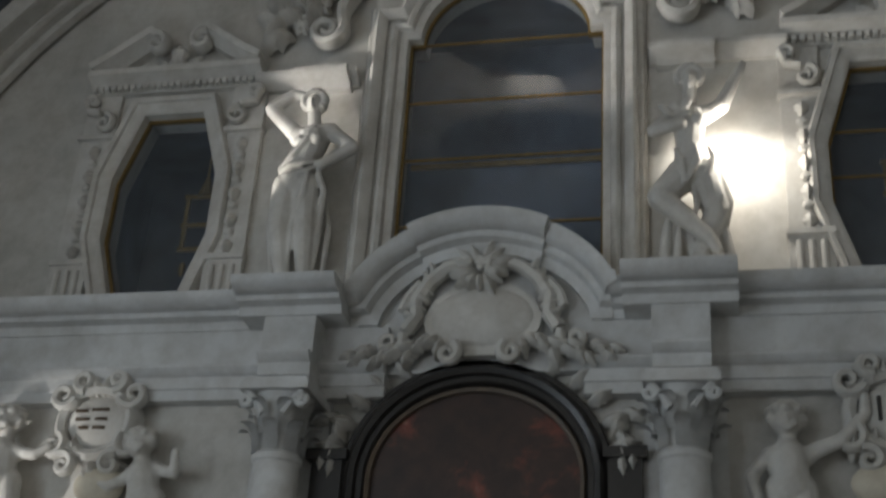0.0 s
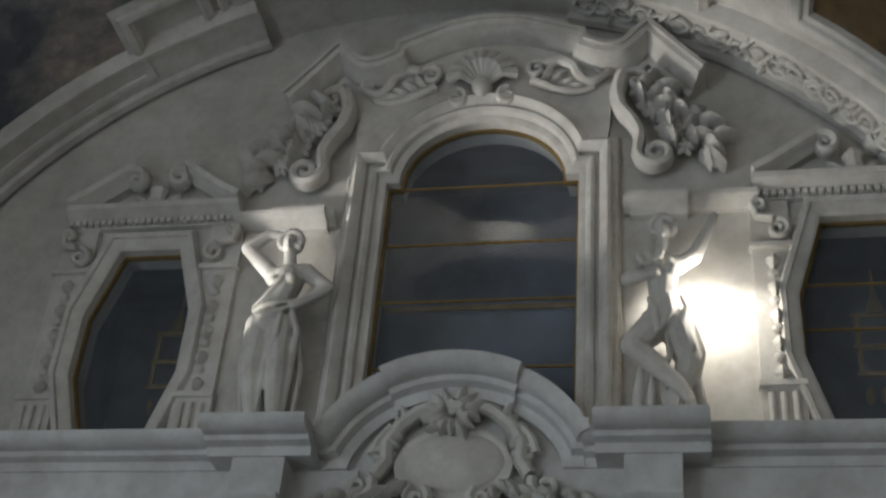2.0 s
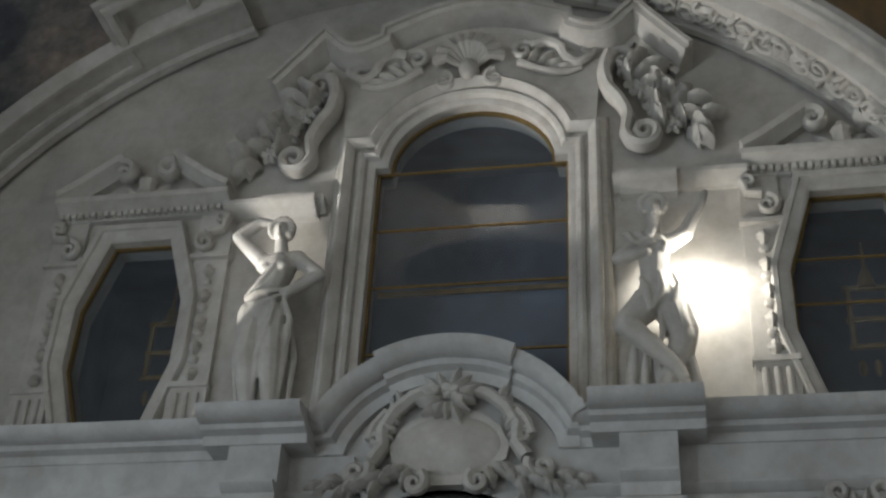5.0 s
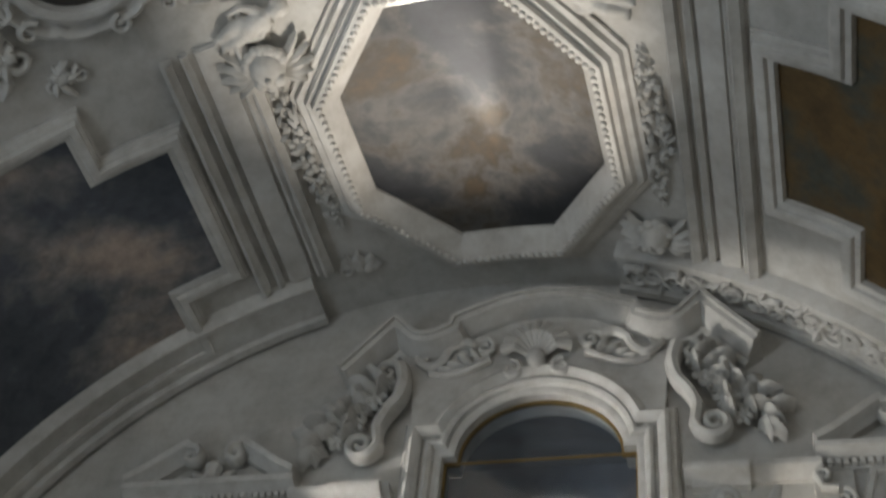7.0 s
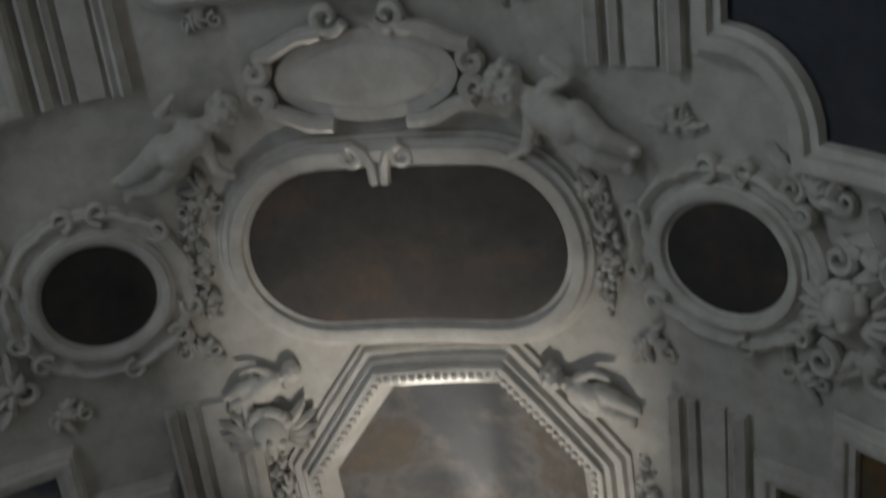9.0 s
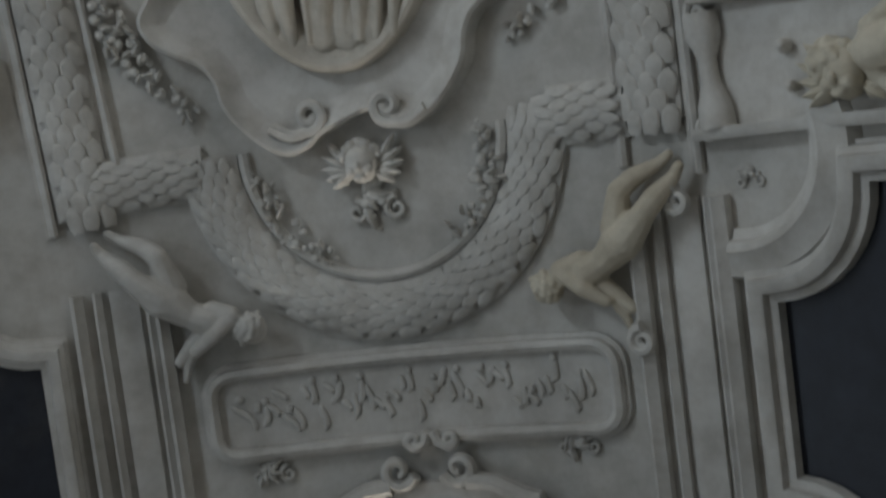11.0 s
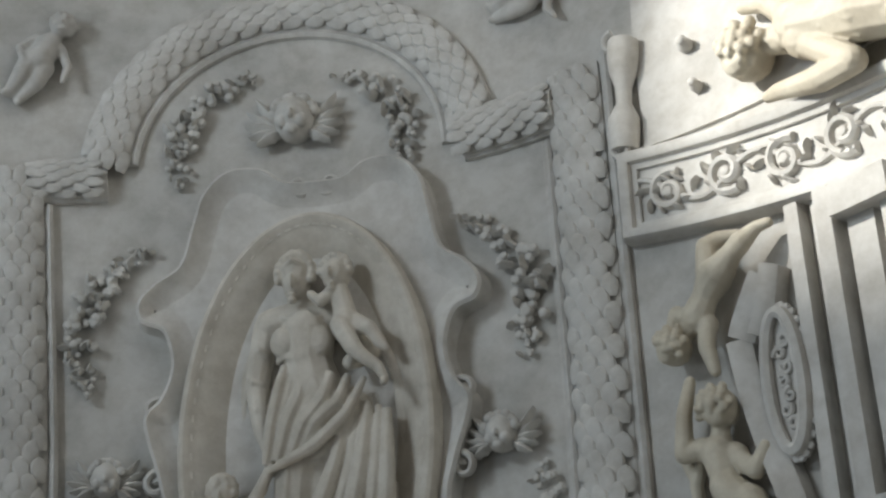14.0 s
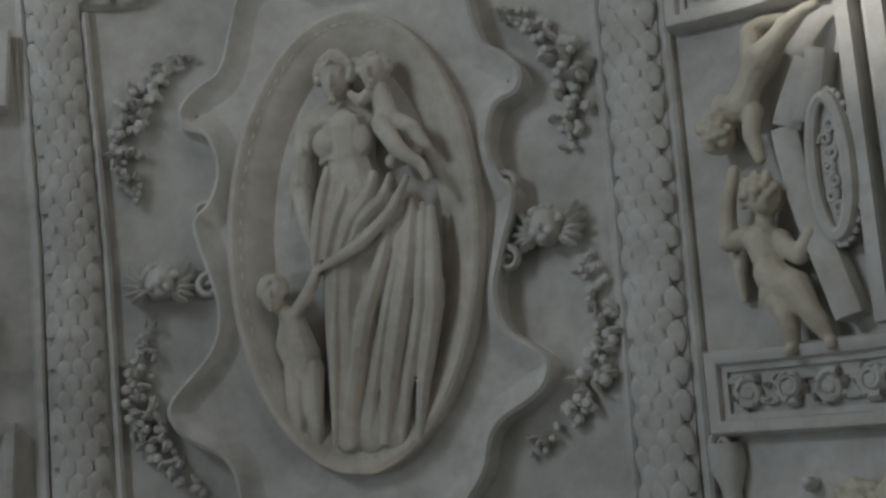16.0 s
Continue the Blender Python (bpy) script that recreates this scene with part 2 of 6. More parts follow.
def volute(bm, s, path, r0, r1, h, flat=1.2, sides=7):
    n = len(path)
    tube(bm, s, [(a, b, h) for a, b in path], [r0 + (r1 - r0) * i / (n - 1) for i in range(n)], sides, flat)


def leaf(bm, s, a, b, h, length, width, turn, rise=0.04, lobes=3):
    """An acanthus-like leaf: a lobed, arched blade with a raised rib."""
    c, sn = math.cos(turn), math.sin(turn)
    n = 2 * lobes + 2
    rows = []
    for i in range(n + 1):
        t = i / n
        w = width * math.sin(math.pi * min(1, t * 0.92 + 0.06)) ** 0.8 * (1.0 if i % 2 else 0.72)
        z = h + rise * math.sin(math.pi * t) + rise * 0.5 * t
        row = []
        for k, dz in ((-1, -rise * 0.9), (-0.5, 0.1 * rise), (0, 0.5 * rise), (0.5, 0.1 * rise), (1, -rise * 0.9)):
            x, y = t * length - abs(k) * 0.06 * length, k * w / 2
            row.append(bm.verts.new(s.pt(a + c * x - sn * y, b + sn * x + c * y, z + dz)))
        rows.append(row)
    for u, v in zip(rows, rows[1:]):
        for j in range(4):
            bm.faces.new((u[j], u[j + 1], v[j + 1], v[j]))


def limbs(s, a, b, h, size, bones, turn=0.0, mirror=False, balls=(), folds=()):
    """One figure from tapered limbs: each bone is (x, y, z, r, x, y, z, r), in figure heights."""
    bm = bmesh.new()
    c, sn = math.cos(turn) * size, math.sin(turn) * size
    k = -1 if mirror else 1

    def at(x, y, z):
        return (a + c * k * x - sn * y, b + sn * k * x + c * y, h + z * size)
    for x0, y0, z0, r0, x1, y1, z1, r1 in bones:
        p, q = at(x0, y0, z0), at(x1, y1, z1)
        n = 5
        tube(bm, s, [tuple(u + (v - u) * i / n for u, v in zip(p, q)) for i in range(n + 1)], [(r0 + (r1 - r0) * i / n) * size for i in range(n + 1)], 10)
        ball(bm, s, *p, r0 * size)
        ball(bm, s, *q, r1 * size)
    for x, y, z, rx, ry, rz in balls:
        ball(bm, s, *at(x, y, z), rx * size, ry * size, rz * size, turn, 12)
    for line in folds:
        r = line[-1]
        pts = [at(*p) for p in line[:-1]]
        pts = dense(pts, 0.05 * size)
        m = len(pts)
        tube(bm, s, pts, [r * size * (0.45 + 0.55 * math.sin(math.pi * (i + 0.5) / m)) for i in range(m)], 7)
    return bm


def statue(name, bm, mat, label, voxel, category="statue", group="", soften=2):
    ob = solo(name, bm, mat, label, category, group, sharp=180)
    m = ob.modifiers.new("fuse", "REMESH")
    m.mode, m.voxel_size, m.use_smooth_shade = "VOXEL", voxel, True
    sm = ob.modifiers.new("soften", "SMOOTH")
    sm.factor, sm.iterations = 0.5, soften
    return ob


# ---- profiles of mouldings: (offset to the left, height) ----
def moulding(width, height):
    w, h = width, height
    return [(0, 0), (0, 0.55 * h), (0.08 * w, 0.62 * h), (0.16 * w, 0.62 * h), (0.2 * w, 0.85 * h), (0.34 * w, h), (0.5 * w, 0.95 * h), (0.56 * w, 0.7 * h), (0.72 * w, 0.55 * h), (0.86 * w, 0.5 * h), (0.9 * w, 0.28 * h), (w, 0.25 * h), (w, 0)]


def bead(width, height):
    return [(-width / 2, 0), (-width * 0.4, height * 0.7), (0, height), (width * 0.4, height * 0.7), (width / 2, 0)]


# ---- structure ----
def clockwise(path):
    s = sum(path[i - 1][0] * path[i][1] - path[i][0] * path[i - 1][1] for i in range(len(path)))
    return list(path) if s < 0 else list(reversed(path))


def hexwin(ca, cb, top, mid, hh, mh):
    """The outline of a side window: narrow above and below, wide in the middle."""
    return [(ca - top, cb - hh), (ca + top, cb - hh), (ca + mid, cb - mh), (ca + mid, cb + mh), (ca + top, cb + hh), (ca - top, cb + hh), (ca - mid, cb + mh), (ca - mid, cb - mh)]


WX = -1.765
GLASS_MAIN = [(WX - 0.88, 5.75), (WX + 0.88, 5.75), (WX + 0.88, 8.46), (WX + 0.76, 8.46)] + arc(WX, 8.46, 0.76, 0.65, 6, 174, 22) + [(WX - 0.76, 8.46), (WX - 0.88, 8.46)]
GLASS_LEFT = hexwin(-4.79, 6.86, 0.29, 0.50, 0.97, 0.30)
GLASS_RIGHT = hexwin(1.42, 6.86, 0.31, 0.54, 1.03, 0.28)


def slab_with_holes(name, outer, holes, thick, mat, label, y):
    bm = bmesh.new()
    edges = []
    for loop in (outer, *holes):
        vs = [bm.verts.new((a, y, b)) for a, b in loop]
        edges += [bm.edges.new((vs[i - 1], vs[i])) for i in range(len(vs))]
    bmesh.ops.triangle_fill(bm, edges=edges, use_beauty=True)
    faces = bm.faces[:]
    geo = bmesh.ops.extrude_face_region(bm, geom=faces)
    for v in [g for g in geo["geom"] if isinstance(g, bmesh.types.BMVert)]:
        v.co.y += thick
    return solo(name, bm, mat, label, "wall", kind="structure", sharp=30)


outer = [(XL, -0.2), (XR, -0.2), (XR, ZC)] + [(XA + (R + 0.15) * math.cos(radians(g)), ZC + (R + 0.15) * math.sin(radians(g))) for g in range(2, 180, 4)] + [(XL, ZC)]
slab_with_holes("wall_north", outer, [GLASS_MAIN, GLASS_LEFT, GLASS_RIGHT], 0.45, FIELD, "greyish white plastered altar wall with stained surface", D)

bm = bmesh.new()
steps = 72
loops = []
for i in range(steps + 1):
    t = -math.pi / 2 + math.pi * i / steps
    loops.append([bm.verts.new((XA + r * math.sin(t), y, ZC + r * math.cos(t))) for r, y in ((R, D + 0.3), (R, YB - 0.3), (R + 0.3, YB - 0.3), (R + 0.3, D + 0.3))])
for u, v in zip(loops, loops[1:]):
    for j in range(4):
        bm.faces.new((u[j], v[j], v[(j + 1) % 4], u[(j + 1) % 4]))
solo("ceiling", bm, FIELD, "greyish white plastered barrel vault with grey stains", "ceiling", kind="structure")


def wall_box(name, lo, hi, holes, label):
    """A side wall along y, with rectangular openings (y0, y1, z0, z1)."""
    bm = bmesh.new()
    ys = sorted({lo[1], hi[1], *(v for o in holes for v in o[:2])})
    zs = sorted({lo[2], hi[2], *(v for o in holes for v in o[2:])})
    for y0, y1 in zip(ys, ys[1:]):
        for z0, z1 in zip(zs, zs[1:]):
            if any(o[0] <= y0 and y1 <= o[1] and o[2] <= z0 and z1 <= o[3] for o in holes):
                continue
            m = Matrix.Translation(((lo[0] + hi[0]) / 2, (y0 + y1) / 2, (z0 + z1) / 2)) @ Matrix.Diagonal((hi[0] - lo[0], y1 - y0, z1 - z0, 1))
            bmesh.ops.create_cube(bm, size=1, matrix=m)
    bmesh.ops.remove_doubles(bm, verts=bm.verts, dist=0.0005)
    return solo(name, bm, FIELD, label, "wall", kind="structure")


wall_box("wall_west", (XL - 0.4, YB, -0.2), (XL, D, ZC), [(y - 0.7, y + 0.7, z, z + 2.6) for y, z in WINDOWS_LEFT], "white plastered nave wall with tall windows")
wall_box("wall_east", (XR, YB, -0.2), (XR + 0.4, D, ZC), [(-7.3, -5.9, 3.0, 5.2)], "white plastered nave wall with one window")
bm = bmesh.new()
bmesh.ops.create_cube(bm, size=1, matrix=Matrix.Translation((XA, YB - 0.2, 5.3)) @ Matrix.Diagonal((2 * R + 0.6, 0.4, 11.2, 1)))
solo("wall_south", bm, FIELD, "white plastered end wall of the church", "wall", kind="structure")
bm = bmesh.new()
bmesh.ops.create_cube(bm, size=1, matrix=Matrix.Translation((XA, (D + YB) / 2, -0.1)) @ Matrix.Diagonal((2 * R + 0.8, D - YB + 1.2, 0.2, 1)))
solo("floor", bm, FLOOR, "worn stone floor of the church", "floor", kind="structure")


# ---- windows of the altar wall ----
def glazed(name, outline, bars, rails, label):
    win = thing(name, label, "window", kind="structure", at=base(WALL, outline[0][0], outline[0][1]))
    lo, hi = min(p[0] for p in outline), max(p[0] for p in outline)
    b0, b1 = min(p[1] for p in outline), max(p[1] for p in outline)
    bm = bmesh.new()
    plate(bm, WALL, outline, -0.12, -0.10, 9)
    pane = part("pane", bm, GLASS, win, "dark reflecting glass")
    pane.visible_shadow = False
    bm = bmesh.new()
    sweep(bm, WALL, clockwise(outline), [(0, -0.13), (0, -0.07), (-0.03, -0.07), (-0.03, -0.13)], True)
    part("window_frame", bm, GILT, win, "thin gilded inner frame")
    for b, half in rails:
        bm = bmesh.new()
        m = (lo + hi) / 2
        box(bm, WALL, m - half, m + half, b - 0.008, b + 0.008, -0.13, -0.09, 9)
        part("glazing_bar", bm, GILT, win)
    for a in bars:
        bm = bmesh.new()
        box(bm, WALL, a - 0.008, a + 0.008, b0 + 0.05, b1 - 0.5, -0.245, -0.215, 9)
        part("glazing_bar", bm, OAK, win)
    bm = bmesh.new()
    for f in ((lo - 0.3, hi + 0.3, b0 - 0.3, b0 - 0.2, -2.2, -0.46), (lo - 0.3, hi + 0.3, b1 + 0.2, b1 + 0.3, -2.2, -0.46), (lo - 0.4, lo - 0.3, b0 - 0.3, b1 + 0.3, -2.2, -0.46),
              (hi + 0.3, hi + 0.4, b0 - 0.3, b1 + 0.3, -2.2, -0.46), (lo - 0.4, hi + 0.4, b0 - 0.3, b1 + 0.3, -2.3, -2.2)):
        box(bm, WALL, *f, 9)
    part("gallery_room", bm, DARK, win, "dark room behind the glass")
    return win


glazed("window_1", GLASS_MAIN, [], [(8.46, 0.86), (7.84, 0.86), (7.25, 0.86), (6.6, 0.86)], "tall round-arched gallery window with dark glass and gilt bars")
glazed("window_2", GLASS_LEFT, [], [], "dark angular window in a moulded stucco frame")
glazed("window_3", GLASS_RIGHT, [], [(7.29, 0.5), (6.87, 0.53)], "dark blue angular window with thin bars in a stucco frame")

# gallery furniture behind the main and the side windows
for a, b, w, h in ((WX + 0.25, 7.62, 0.42, 0.22),):
    chest = thing("gallery_parapet", "dim carved wooden parapet with gilt edging behind the glass", "parapet", at=base(WALL, a, b, -1.4))
    bm = bmesh.new()
    box(bm, WALL, WX - 1.0, WX + 1.0, 5.5, b, -1.45, -1.35, 9)
    part("panel", bm, DARK, chest)
    bm = bmesh.new()
    box(bm, WALL, WX - 1.0, WX + 1.0, b, b + 0.05, -1.5, -1.3, 9)
    part("rail", bm, GILT, chest)
for a in (1.45, -4.75):
    lantern = thing("hanging_lantern", "dim gilded hanging lantern behind the dark glass", "lantern", at=base(WALL, a + 0.1, 6.9, -0.9))
    bm = bmesh.new()
    for k in (-0.16, 0.16):
        box(bm, WALL, a + 0.1 + k - 0.02, a + 0.1 + k + 0.02, 6.75, 7.3, -0.95, -0.9, 9)
    for k in (6.75, 7.0, 7.3):
        box(bm, WALL, a - 0.1, a + 0.3, k - 0.02, k + 0.02, -0.95, -0.9, 9)
    part("cage", bm, GILT, lantern)
    bm = bmesh.new()
    tube(bm, WALL, [(a + 0.1, 7.3, -0.92), (a + 0.1, 7.45, -0.92), (a + 0.1, 7.5, -0.92), (a + 0.1, 7.75, -0.92)], [0.09, 0.04, 0.02, 0.01])
    part("finial", bm, GILT, lantern)
    bm = bmesh.new()
    for k in (-0.12, 0.0, 0.12):
        ball(bm, WALL, a + 0.1 + k, 6.55, -0.92, 0.035, 0.08)
    part("drop", bm, GILT, lantern)

# ---- main window surround ----
surround = thing("window_surround", "moulded white stucco surround with eared round-arched top", "window surround", at=base(WALL, WX, 8))
bm = bmesh.new()
loop = [(WX - 0.88, 5.75), (WX - 0.88, 8.46), (WX - 0.76, 8.46)] + arc(WX, 8.46, 0.76, 0.65, 174, 6, 24) + [(WX + 0.76, 8.46), (WX + 0.88, 8.46), (WX + 0.88, 5.75)]
sweep(bm, WALL, loop, [(-0.006, -0.2), (-0.006, 0.03), (0.03, 0.05), (0.06, 0.05), (0.075, 0.10), (0.11, 0.12), (0.14, 0.10), (0.145, 0.06), (0.20, 0.06)])
part("inner_moulding", bm, STUCCO, surround)
bm = bmesh.new()
loop = [(WX - 1.08, 5.75), (WX - 1.08, 8.66), (WX - 0.88, 8.66)] + arc(WX, 8.46, 0.9, 0.82, 162, 18, 24) + [(WX + 0.88, 8.66), (WX + 1.08, 8.66), (WX + 1.08, 5.75)]
sweep(bm, WALL, loop, [(-0.02, 0), (-0.02, 0.10), (0.02, 0.15), (0.055, 0.17), (0.085, 0.15), (0.09, 0.10), (0.13, 0.09), (0.16, 0.05), (0.16, 0)])
part("outer_moulding", bm, STUCCO, surround)

# ---- crown of the window: shell, scrolls and a broken cornice ----
crown = thing("window_pediment", "curved white stucco pediment with shell and scrolls over the window", "pediment", at=base(WALL, WX, 9.6))
PX = -1.79
PC = -1.71
half = [(PC, 10.14), (PC + 0.18, 10.125), (PC + 0.37, 10.08), (PC + 0.70, 9.94), (PC + 0.71, 9.86)] + smooth([(PC + 0.80, 9.80), (PC + 0.98, 9.715), (PC + 1.18, 9.69), (PC + 1.34, 9.745), (PC + 1.45, 9.85)], 4) + [(PC + 1.60, 9.66), (PC + 1.80, 9.42)]
top = flip(half, PC)[:-1] + half
bm = bmesh.new()
body = [(PX + 1.15, 8.7), (PX + 1.2, 9.3), (PX + 1.38, 9.5)] + [(p[0], p[1] - 0.08) for p in reversed(top) if abs(p[0] - PX) < 1.3] + [(PX - 1.3, 9.5), (PX - 1.2, 9.3), (PX - 1.15, 8.7)] + arc(WX, 8.46, 0.96, 0.86, 170, 10, 20)
plate(bm, WALL, body, 0, 0.08, 9)
part("back_plate", bm, STUCCO, crown)
bm = bmesh.new()
sweep(bm, WALL, [(p[0], p[1] - 0.2) for p in dense(top, 0.12)], [(0, 0), (0, 0.08), (0.05, 0.10), (0.05, 0.16), (0.10, 0.24), (0.12, 0.33), (0.17, 0.34), (0.17, 0.38), (0.21, 0.38), (0.21, 0)])
part("cornice", bm, STUCCO, crown)
for i in range(9):
    bm = bmesh.new()
    g = radians(90 + (i - 4) * 19)
    tube(bm, WALL, [(PX + 0.06 * math.cos(g), 9.46 + 0.06 * math.sin(g), 0.14), (PX + 0.2 * math.cos(g), 9.46 + 0.22 * math.sin(g), 0.25), (PX + 0.32 * math.cos(g), 9.46 + 0.36 * math.sin(g), 0.18)], [0.025, 0.045, 0.062], 8)
    part("shell_rib", bm, STUCCO, crown)
bm = bmesh.new()
ball(bm, WALL, PX, 9.42, 0.16, 0.1, 0.12, 0.11)
part("shell_base", bm, STUCCO, crown)
for k in (1, -1):
    bm = bmesh.new()
    def sc(path, r0, r1, h=0.14):
        volute(bm, WALL, [(PX + k * (a - PX), b) for a, b in path], r0, r1, h)
    sc(curl(PX + 0.24, 9.32, 0.11, 0.02, 1.3, 90), 0.034, 0.02)
    sc(curl(PX + 0.5, 9.62, 0.12, 0.02, 1.4, 10), 0.038, 0.02)
    sc(smooth([(PX + 0.60, 9.66), (PX + 0.72, 9.70), (PX + 0.84, 9.63), (PX + 0.9, 9.5), (PX + 1.0, 9.42), (PX + 1.12, 9.48)]), 0.055, 0.04)
    sc(curl(PX + 1.1, 9.55, 0.08, 0.02, 1.2, -90), 0.034, 0.016)
    sc(smooth([(PX + 0.46, 9.5), (PX + 0.6, 9.42), (PX + 0.74, 9.36), (PX + 0.9, 9.34), (PX + 1.04, 9.38)]), 0.05, 0.025, 0.11)
    for j in range(4):
        leaf(bm, WALL, PX + k * (0.54 + 0.08 * j), 9.5 - 0.03 * j, 0.1, 0.2, 0.11, radians(90 - k * (40 + 18 * j)), 0.04)
    part("scroll", bm, STUCCO, crown)


# ---- side consoles of the crown with leafage ----
def console(k):
    ob = thing("scroll_console", "white stucco scroll console with leaves and fruit beside the window", "console", "consoles of the window", at=base(WALL, PX + k * 1.45, 9))
    bm = bmesh.new()
    back = smooth([(1.30, 9.42), (1.25, 9.24), (1.28, 9.04), (1.38, 8.88), (1.44, 8.72), (1.42, 8.56)], 4)
    path = [(PX + k * a, b) for a, b in back + curl(1.58, 8.52, 0.165, 0.03, 1.5, 180)]
    n = len(path)
    tube(bm, WALL, [(a, b, 0.16) for a, b in path], [0.075 - 0.045 * i / n for i in range(n)], 8, 1.9)
    path = [(PX + k * a, b) for a, b in [(1.28, 9.36)] + curl(1.42, 9.36, 0.14, 0.02, -1.3, 180)]
    volute(bm, WALL, path, 0.05, 0.02, 0.18, 1.5)
    roll = part("scroll", bm, STUCCO, ob)
    rnd = random.Random(5)
    for j in range(26):
        bm = bmesh.new()
        t = j / 25
        a = PX + k * (1.42 + 0.62 * t + rnd.uniform(-0.07, 0.07))
        b = 9.32 - 0.72 * t + rnd.uniform(-0.16, 0.14)
        leaf(bm, WALL, a, b, 0.05 + 0.06 * rnd.random(), rnd.uniform(0.18, 0.3), rnd.uniform(0.1, 0.16), radians(90 - k * rnd.uniform(50, 180)), 0.12, 4)
        part("leaf", bm, STUCCO, roll)
    for j in range(12):
        bm = bmesh.new()
        t = j / 11
        fa, fb, fr = PX + k * (1.44 + 0.36 * t + rnd.uniform(-0.06, 0.10)), 9.22 - 0.62 * t + rnd.uniform(-0.08, 0.08), rnd.uniform(0.07, 0.105)
        for q in range(5):
            leaf(bm, WALL, fa, fb, 0.12, fr, fr * 0.8, radians(72 * q + 30 * j), 0.035, 1)
        ball(bm, WALL, fa, fb, 0.15, 0.025, seg=6)
        part("flower", bm, STUCCO, roll)
    return ob


console(1)
console(-1)


# ---- side windows with strips, lintel and broken pediment ----
def side_window(cx, outline, k, label):
    ob = thing("side_window_surround", label, "window surround", "side window surrounds", at=base(WALL, cx, 7))
    bm = bmesh.new()
    sweep(bm, WALL, clockwise(outline), [(-0.006, -0.16), (-0.006, 0.03), (0.03, 0.06), (0.09, 0.07), (0.10, 0.10), (0.14, 0.11), (0.16, 0.07), (0.16, 0)], True)
    part("moulding", bm, STUCCO, ob)
    for e in (k, -k):
        strip = 0.72 if e == k else 0.70
        a = cx + e * strip
        bm = bmesh.new()
        box(bm, WALL, a - 0.16, a + 0.16, 5.85, 8.05, 0, 0.05, 9)
        box(bm, WALL, a - 0.17, a + 0.17, 5.85, 6.28, 0, 0.08, 9)
        box(bm, WALL, a - 0.18, a + 0.18, 6.28, 6.33, 0, 0.11, 9)
        box(bm, WALL, a - 0.18, a + 0.18, 7.56, 7.6, 0, 0.11, 9)
        strip_ob = part("strip", bm, STUCCO, ob)
        for d in (-0.09, 0.0, 0.09):
            bm = bmesh.new()
            tube(bm, WALL, [(a + d, 5.9, 0.09), (a + d, 6.22, 0.09)], 0.028, 8)
            part("flute", bm, STUCCO, strip_ob)
        for j in range(9):
            bm = bmesh.new()
            b = 6.42 + j * 0.128
            if j % 2:
                ball(bm, WALL, a, b, 0.06, 0.05, 0.045, 0.05, seg=8)
            else:
                leaf(bm, WALL, a, b + 0.06, 0.05, 0.15, 0.13, radians(-90), 0.05)
            part("ornament", bm, STUCCO, strip_ob)
        bm = bmesh.new()
        volute(bm, WALL, [(a + e * x, b) for x, b in curl(-0.06, 7.72, 0.10, 0.02, 1.4, 90)], 0.032, 0.02, 0.10, 1.6)
        volute(bm, WALL, [(a + e * x, b) for x, b in [(-0.02, 7.82), (0.1, 7.84), (0.12, 7.92)] + curl(0.08, 7.95, 0.06, 0.015, 1.2, 0)], 0.035, 0.018, 0.12, 1.6)
        part("bracket", bm, STUCCO, ob)
    bm = bmesh.new()
    w = 0.84
    sweep(bm, WALL, [(cx - w, 8.05), (cx + w, 8.05)], [(0, 0), (0, 0.07), (0.06, 0.08), (0.07, 0.12), (0.11, 0.16), (0.13, 0.22), (0.18, 0.23), (0.18, 0)])
    lintel = part("lintel", bm, STUCCO, ob)
    for j in range(26):
        bm = bmesh.new()
        a = cx - 0.80 + j * 0.064
        box(bm, WALL, a - 0.02, a + 0.02, 8.065, 8.115, 0.06, 0.13, 9)
        part("dentil", bm, STUCCO, lintel)
    for e in (1, -1):
        bm = bmesh.new()
        rake = [(cx + e * x, b) for x, b in ((0.82, 8.25), (0.66, 8.34), (0.48, 8.47), (0.30, 8.60), (0.24, 8.63))]
        rake = rake if e < 0 else list(reversed(rake))
        sweep(bm, WALL, rake, [(-0.07, 0), (-0.07, 0.1), (-0.03, 0.14), (0, 0.24), (0.05, 0.26), (0.05, 0)])
        volute(bm, WALL, [(cx + e * x, b) for x, b in curl(0.22, 8.52, 0.11, 0.02, 1.3, 60)], 0.05, 0.025, 0.15, 2.2)
        part("pediment_half", bm, STUCCO, ob)
    bm = bmesh.new()
    tube(bm, WALL, [(cx, 8.23, 0.12), (cx, 8.34, 0.12), (cx, 8.42, 0.12), (cx, 8.5, 0.12)], [0.12, 0.07, 0.09, 0.03])
    for e in (1, -1):
        leaf(bm, WALL, cx + e * 0.05, 8.28, 0.08, 0.2, 0.1, radians(90 - e * 60), 0.04)
    part("finial", bm, STUCCO, ob)
    return ob


side_window(-4.79, GLASS_LEFT, 1, "grey-white stucco surround with broken pediment around an angular window")
side_window(1.42, GLASS_RIGHT, -1, "sunlit white stucco surround with broken pediment around an angular window")

